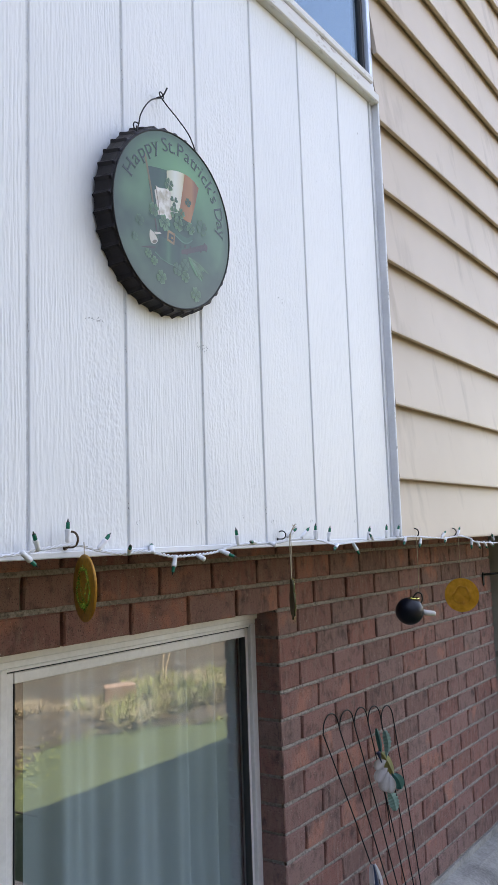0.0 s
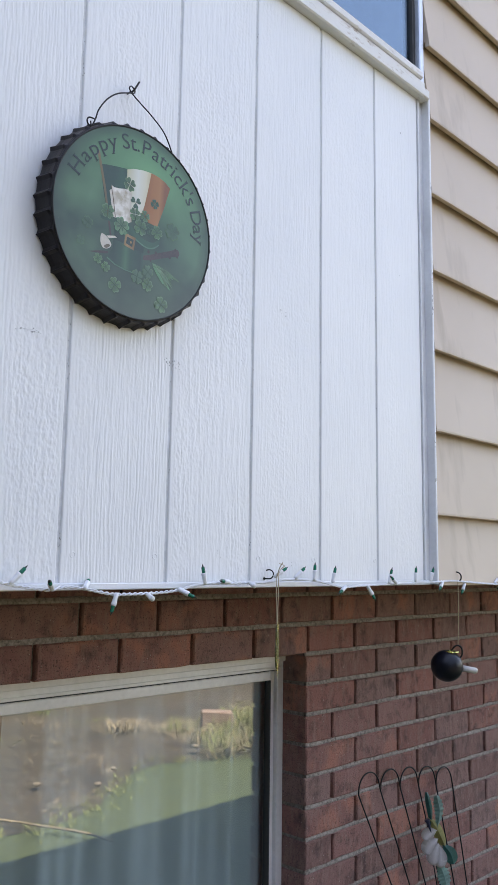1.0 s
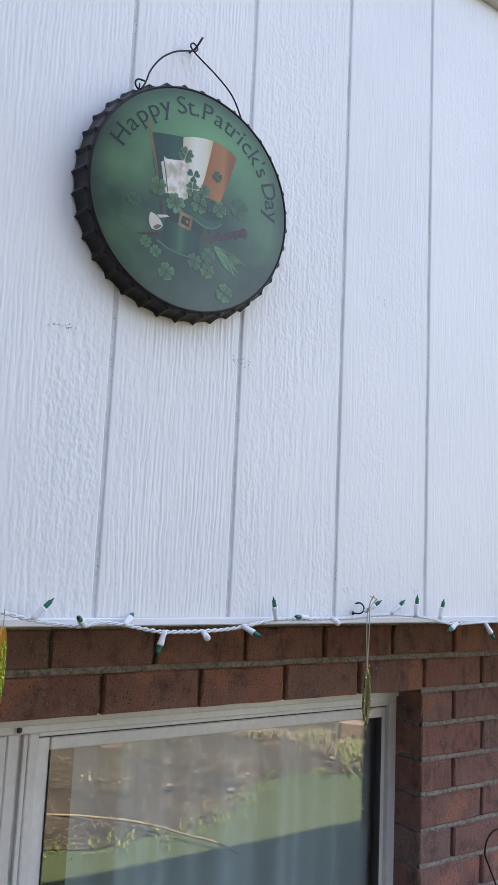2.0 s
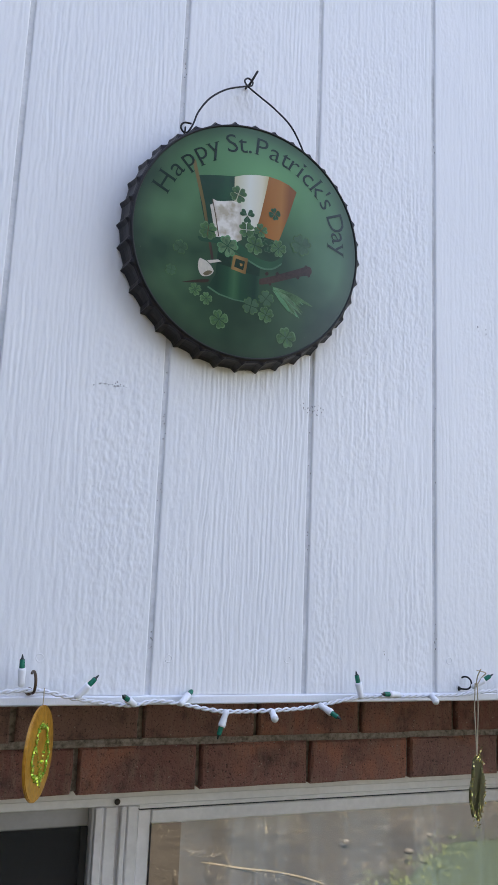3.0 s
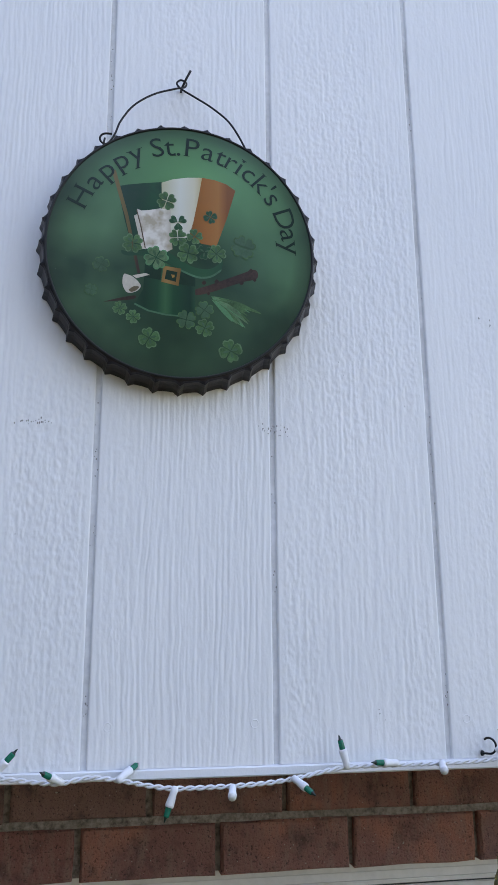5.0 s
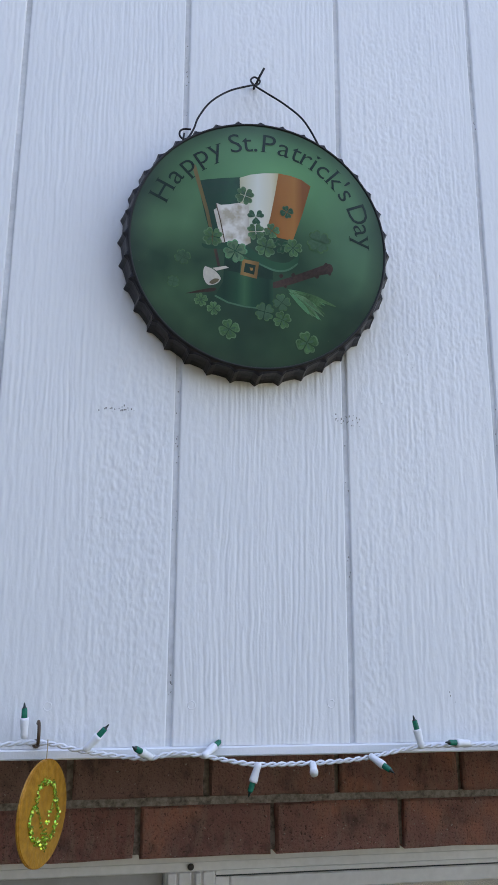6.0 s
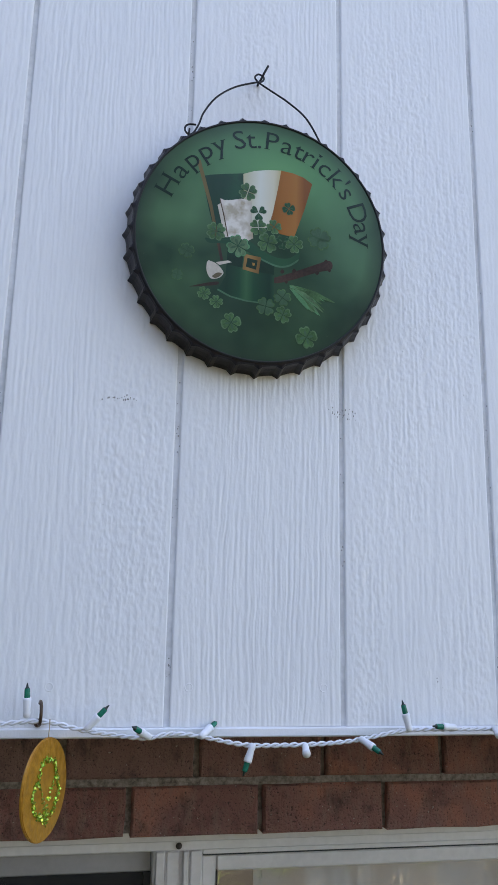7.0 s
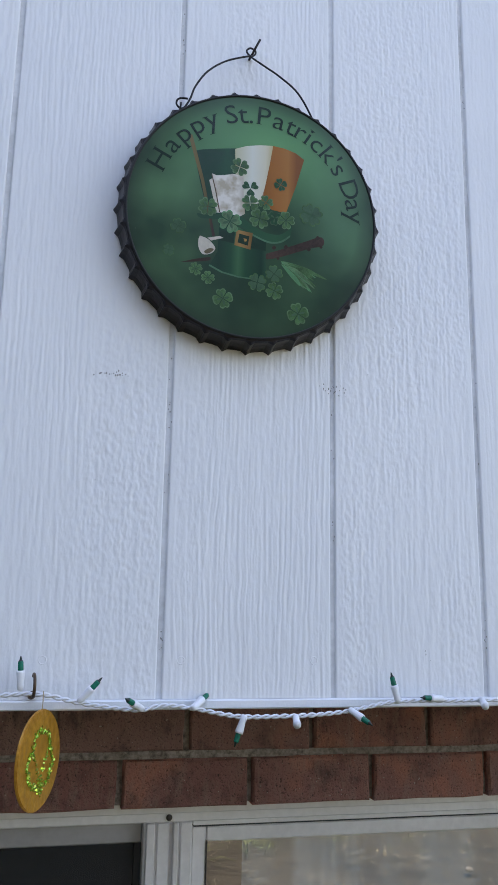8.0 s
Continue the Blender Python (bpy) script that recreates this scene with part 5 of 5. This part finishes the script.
for k in range(3):
    tube(bm, [(0.018 * math.cos(t * 1.7 + k * 2) * (1 + 0.5 * noise.noise((t, k, 0))), 0.018 * math.sin(t * 1.7 + k * 2), 0.30 + 0.035 * t) for t in range(20)], 0.004, 5)
part("vine", bm, plain("withered_vine", (0.03, 0.026, 0.022), 0.8, vary=0.4), st)
rnd = random.Random(21)
for k in range(14):
    a, z0 = rnd.uniform(0, 6.28), rnd.uniform(0.45, 1.0)
    bm = blade([(0, 0), (0.014, rnd.uniform(-0.01, 0.01)), (0.03, rnd.uniform(-0.02, 0.01))], 0.008, 0.002)
    bmesh.ops.transform(bm, matrix=pose(0.01 * math.cos(a), 0.01 * math.sin(a), z0, 0, 0, math.degrees(a)), verts=bm.verts[:])
    part("leaf", bm, plain("black_green_leaf", (0.025, 0.03, 0.02), 0.7) if k == 0 else bpy.data.materials["black_green_leaf"], st)


# ---- garden before the house, which the panes mirror ----
SOIL = plain("bark_mulch", (0.040, 0.036, 0.026), 0.95, vary=0.6, scale=9, relief=0.02)
def bed_edge(y):
    """Front edge of the bed, nearer the house to the north."""
    a, c_ = 1 / (1 + math.exp(-(y - 3.25) * 5)), 1 / (1 + math.exp(-(y - 4.75) * 4))
    return 2.85 + 0.75 * a * (1 - c_) - 0.15 * c_ + 0.06 * math.sin(y * 2.3) + 0.10 * noise.noise((y * 3.1, 0, 4)) + 0.05 * noise.noise((y * 11, 0, 9))


bm = bmesh.new()
bmesh.ops.create_grid(bm, x_segments=70, y_segments=140, size=1)
for v in bm.verts:
    u, w = (v.co.x + 1) / 2, v.co.y
    y = w * 11 + 3
    x = bed_edge(y) + u * 8.0
    z = 0.006 + 0.07 * min(1, u * 6) + 0.05 * noise.noise((x * 2, y * 2, 0)) * min(1, u * 8) + max(0, u - 0.35) * 1.2
    v.co = (x, y, z)
structure("garden_bed", bm, SOIL, "mulched garden bed beyond the lawn, full of dry stalks", "garden bed", True)
STRAW = plain("dry_straw", (0.20, 0.18, 0.125), 0.85, vary=0.6, scale=6)
GRASSM = plain("fresh_blades", (0.14, 0.18, 0.06), 0.8, vary=0.4, scale=6)
rnd = random.Random(5)


def tuft(bm, cx, cy, cz, count, height, spread):
    for _ in range(count):
        a, ln = rnd.uniform(0, 2 * math.pi), height * rnd.uniform(0.5, 1.1)
        lean = rnd.uniform(0.1, 1.0) * spread
        base = Vector((cx + rnd.gauss(0, 0.05), cy + rnd.gauss(0, 0.05), cz))
        d = Vector((math.cos(a), math.sin(a), 0))
        w = Vector((-d.y, d.x, 0)) * rnd.uniform(0.0022, 0.0055)
        p1, p2 = base + d * lean * 0.4 + Vector((0, 0, ln * 0.7)), base + d * lean + Vector((0, 0, ln * rnd.uniform(0.55, 1.0)))
        vs = [bm.verts.new(q) for q in (base - w, base + w, p1 + w * 0.8, p1 - w * 0.8, p2)]
        bm.faces.new(vs[:4])
        bm.faces.new((vs[3], vs[2], vs[4]))


for name, mat, n, h, label in (("dry_grass", STRAW, 300, 0.17, "tufts of bleached dry grass in the bed"), ("fresh_grass", GRASSM, 90, 0.24, "yellow-green spring shoots in the bed")):
    bm = bmesh.new()
    for _ in range(n):
        near = rnd.random() < 0.78
        y = 5.9 + rnd.gauss(0, 0.75) if near else rnd.uniform(-2, 10)
        x = (3.35 if 4.4 < y < 7.5 else bed_edge(y) + 0.9) + abs(rnd.gauss(0, 0.5))
        tuft(bm, x, y, 0.03, 40 if near else 14, h * rnd.uniform(0.4, 1.1) * (1 if near else 0.55), 0.34)
    tagged(link_mesh(name, bm, mat), label, "grass", "", "stuff")
# uncut lawn fringe creeping into the bed
bm = bmesh.new()
for _ in range(420):
    y = rnd.uniform(-1, 9)
    tuft(bm, bed_edge(y) + rnd.gauss(0.02, 0.09), y, 0.01, 7, 0.030 * rnd.uniform(0.4, 1.2), 0.07)
tagged(link_mesh("lawn_fringe", bm, GRASSM), "ragged green grass fringe along the garden bed", "grass", "", "stuff")
# litter of broken stalks
bm = bmesh.new()
for _ in range(6500):
    y = rnd.uniform(-1, 9)
    x = bed_edge(y) + rnd.uniform(-0.05, 1.7)
    if y < 4.4 and rnd.random() < 0.6:
        continue
    a, ln = rnd.uniform(0, 3.14), rnd.uniform(0.012, 0.055)
    d = Vector((math.cos(a), math.sin(a), rnd.uniform(-0.1, 0.3))) * ln
    w = Vector((-d.y, d.x, 0)).normalized() * rnd.uniform(0.0010, 0.0028)
    p = Vector((x, y, 0.085))
    bm.faces.new([bm.verts.new(q) for q in (p - d - w, p - d + w, p + d + w, p + d - w)])
tagged(link_mesh("stalk_litter", bm, STRAW), "bleached broken stalks littering the garden bed", "plant litter", "", "stuff")
# unseen dark conifers, added so that the sign mirrors them instead of bright sky
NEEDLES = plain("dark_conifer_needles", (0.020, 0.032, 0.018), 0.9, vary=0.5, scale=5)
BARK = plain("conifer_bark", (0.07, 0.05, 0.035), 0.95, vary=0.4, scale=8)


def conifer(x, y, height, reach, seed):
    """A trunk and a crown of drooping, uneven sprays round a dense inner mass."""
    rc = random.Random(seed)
    tree = thing("conifer", (x, y, 0.0), "unseen tall dark tree added to darken the sign's reflection", "tree", "conifers across the garden")
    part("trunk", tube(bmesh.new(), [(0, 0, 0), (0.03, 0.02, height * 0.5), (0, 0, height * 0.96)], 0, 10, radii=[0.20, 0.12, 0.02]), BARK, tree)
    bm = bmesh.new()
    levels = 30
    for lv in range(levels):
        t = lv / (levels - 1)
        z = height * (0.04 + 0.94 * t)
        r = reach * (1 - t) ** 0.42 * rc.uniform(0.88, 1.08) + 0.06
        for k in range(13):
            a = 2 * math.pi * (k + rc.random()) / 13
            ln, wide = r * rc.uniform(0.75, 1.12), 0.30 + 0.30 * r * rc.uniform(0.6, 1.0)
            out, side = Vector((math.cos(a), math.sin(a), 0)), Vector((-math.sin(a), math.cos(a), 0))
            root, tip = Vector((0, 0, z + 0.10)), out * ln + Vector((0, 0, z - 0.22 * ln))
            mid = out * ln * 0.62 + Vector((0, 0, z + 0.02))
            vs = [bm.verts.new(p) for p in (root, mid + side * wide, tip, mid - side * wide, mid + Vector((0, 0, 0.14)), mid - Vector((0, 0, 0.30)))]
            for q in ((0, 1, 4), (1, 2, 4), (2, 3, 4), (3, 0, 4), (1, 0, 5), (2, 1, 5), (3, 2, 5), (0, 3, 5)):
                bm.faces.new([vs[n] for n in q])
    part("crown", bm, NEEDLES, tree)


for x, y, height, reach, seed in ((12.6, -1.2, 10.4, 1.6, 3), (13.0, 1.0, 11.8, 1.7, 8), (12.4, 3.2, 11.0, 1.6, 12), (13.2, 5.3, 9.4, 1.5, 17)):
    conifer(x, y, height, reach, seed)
# pale bricks lying in the bed
EDGING = plain("pale_pink_block", (0.20, 0.155, 0.130), 0.9, vary=0.2, scale=12)
for x, y, rz, s in ((4.05, 5.0, 40, 0.7), (4.75, 2.75, -10, 0.5)):
    ob = thing("garden_block", (x, y, 0.05), "pale pink concrete block lying in the garden bed", "block", "blocks in the bed")
    ob.rotation_euler = (0, 0, radians(rz))
    part("body", boxed(-0.12 * s, 0.12 * s, -0.22 * s, 0.22 * s, 0, 0.3 * s, bevel=0.012), EDGING, ob)
# long bleached twig on the lawn
tw = thing("fallen_twig", (2.7, 2.2, 0.01), "long bleached twig lying on the lawn", "twig")
bm = bmesh.new()
tube(bm, glide([(0.75, -0.62, 0.03), (0.35, -0.17, 0.05), (0.0, 0.06, 0.04), (-0.28, 0.20, 0.03), (-0.45, 0.27, 0.01)], 8), 0.009, 6)
part("stem", bm, STRAW, tw, smooth=True)
# upright pale canes in the bed
for x, y, lx, ly in ((3.95, 5.55, 0.35, 0.55), (4.0, 5.6, 0.5, 0.62)):
    cane = thing("garden_cane", (x, y, 0.05), "thin pale cane leaning in the garden bed", "cane", "canes in the bed")
    bm = bmesh.new()
    tube(bm, [(0, 0, 0), (lx * 0.5, ly * 0.5, 0.25), (lx, ly, 0.45)], 0.007, 6)
    part("stem", bm, STRAW, cane)
# pale paver on the lawn
pv = thing("paving_stone", (1.45, 1.75, 0.0), "pale pinkish paving stone set in the lawn", "paving stone")
part("slab", boxed(-0.22, 0.22, -0.28, 0.02, -0.02, 0.035, bevel=0.012), plain("pale_paver", (0.66, 0.54, 0.43), 0.9, vary=0.2, scale=15, relief=0.002), pv)
# white stones
for k in range(4):
    y = rnd.uniform(2.2, 4.4)
    stn = thing("garden_stone", (bed_edge(y) + rnd.uniform(0.05, 0.6), y, 0.09), "small whitish stone in the garden bed", "stone", "stones in the bed")
    bm = bmesh.new()
    bmesh.ops.create_icosphere(bm, subdivisions=2, radius=rnd.uniform(0.018, 0.034))
    for v in bm.verts:
        v.co *= 1 + 0.25 * noise.noise(v.co * 30 + Vector((k, 0, 0)))
        v.co.z *= 0.6
    part("body", bm, plain("weathered_stone", (0.15, 0.14, 0.115), 0.9, vary=0.3) if k == 0 else bpy.data.materials["weathered_stone"], stn, smooth=True)


# ---- bricks, set one by one into the lower wall ----
def brick_mesh(length, height, depth, seed):
    """A brick with worn, slightly chipped edges; its face lies at x = 0."""
    rnd = random.Random(seed)
    bm = bmesh.new()
    ny, nz = (6 if length > 0.12 else 4), 4
    def ring_points(x, inset, wear):
        pts = []
        ys = [-length / 2 + inset + (length - 2 * inset) * a / (ny - 1) for a in range(ny)]
        zs = [-height / 2 + inset + (height - 2 * inset) * a / (nz - 1) for a in range(nz)]
        loop = [(y, zs[0]) for y in ys[:-1]] + [(ys[-1], z) for z in zs[:-1]] + [(y, zs[-1]) for y in ys[:0:-1]] + [(ys[0], z) for z in zs[:0:-1]]
        for y, z in loop:
            chip = rnd.random() ** 4 * wear * 2.5
            pts.append(bm.verts.new((x + rnd.uniform(-0.3, 0.3) * wear - chip * 0.5, y - math.copysign(min(abs(y), chip + rnd.uniform(0, wear)), y), z - math.copysign(min(abs(z), chip + rnd.uniform(0, wear)), z))))
        return pts
    face = ring_points(0.0, 0.0030, 0.0014)
    edge = ring_points(-0.0035, 0.0, 0.0010)
    back = ring_points(-depth, 0.0, 0.0)
    n = len(face)
    for p, q in ((face, edge), (edge, back)):
        for a in range(n):
            bm.faces.new((p[a], q[a], q[(a + 1) % n], p[(a + 1) % n]))
    bm.faces.new(face)
    bmesh.ops.recalc_face_normals(bm, faces=bm.faces)
    me = bpy.data.meshes.new("brick")
    bm.to_mesh(me)
    bm.free()
    me.materials.append(BRICK)
    return me


BRICK_H = COURSE - 0.0092
stock = {}
seq = random.Random(11)


def lay(y0, y1, zc, high=BRICK_H):
    ln = round(y1 - y0, 3)
    if ln < 0.02:
        return
    key = (ln, high, seq.randrange(4))
    if key not in stock:
        stock[key] = brick_mesh(ln, high, 0.088, len(stock))
    ob = new("brick", stock[key])
    ob.parent = wall_lower
    ob.location = (BRICK_X + seq.uniform(-0.0015, 0.0015), (y0 + y1) / 2, zc + seq.uniform(-0.0008, 0.0008))
    ob.rotation_euler = (seq.uniform(-0.004, 0.004), 0, seq.uniform(-0.008, 0.008))


JOINT = 0.0075
rows = range(-14, 2)
for r in rows:
    zc = 1.484 + COURSE * (r + 0.5)
    if zc - BRICK_H / 2 < 0.385:
        continue
    phase = 0.1815 if r % 2 == 0 else 0.1815 - PITCH / 2
    n0 = math.floor((-1.7 - phase) / PITCH)
    y = phase + n0 * PITCH
    while y < BRICK_END:
        a, c2 = y + JOINT / 2, y + PITCH - JOINT / 2
        y += PITCH
        spans = [(a, min(c2, BRICK_END))]
        if r < 0:
            spans = []
            if a < WIN_Y0:
                spans.append((a, min(c2, WIN_Y0)))
            if c2 > WIN_Y1:
                spans.append((WIN_Y1 if a < WIN_Y1 + 0.03 else a, min(c2, BRICK_END)))
            if zc < WIN_Z0 - 0.03 and a >= WIN_Y0 and c2 <= WIN_Y1:
                spans.append((a, c2))
        for s0, s1 in spans:
            if r == 0 and s0 < WIN_Y1 - 0.1:
                lay(s0, s1, zc - 0.002, BRICK_H + 0.004)
            else:
                lay(s0, s1, zc)
# cut top course, tucked under the soffit
y = 0.1815 - 8 * PITCH
while y < BRICK_END:
    lay(y + JOINT / 2, min(y + PITCH - JOINT / 2, BRICK_END), 1.6595, 0.030)
    y += PITCH
def joint_strip(s0, s1, z):
    """A hand-struck mortar joint with an uneven face."""
    bm = bmesh.new()
    n = max(2, int((s1 - s0) / 0.022))
    rows_ = []
    for i in range(n + 1):
        y = s0 + (s1 - s0) * i / n
        dx = -0.0040 + 0.0022 * noise.noise((y * 28, z * 50, 1)) + 0.0012 * noise.noise((y * 90, z * 50, 4))
        up, dn = 0.0058 + 0.0010 * noise.noise((y * 40, z * 50, 2)), 0.0058 + 0.0010 * noise.noise((y * 40, z * 50, 3))
        rows_.append([bm.verts.new(q) for q in ((MORTAR_X - 0.002, y, z + up), (BRICK_X + dx - 0.0022, y, z + up), (BRICK_X + dx, y, z - 0.001), (BRICK_X + dx - 0.001, y, z - dn), (MORTAR_X - 0.002, y, z - dn))])
    for p, q in zip(rows_, rows_[1:]):
        for a in range(4):
            bm.faces.new((p[a], p[a + 1], q[a + 1], q[a]))
    bmesh.ops.recalc_face_normals(bm, faces=bm.faces)
    return bm


# bed joints, struck a little behind the faces
for r in range(-13, 3):
    z = 1.484 + COURSE * r
    if r <= 0:
        spans = [(WIN_Y1 + 0.006, BRICK_END - 0.006), (-1.7, WIN_Y0 - 0.004)] if r < 0 else [(WIN_Y1, BRICK_END - 0.006)]
    else:
        spans = [(-1.7, BRICK_END - 0.006)]
    for s0, s1 in spans:
        part("bed_joint", joint_strip(s0, s1, z), MORTAR, wall_lower)
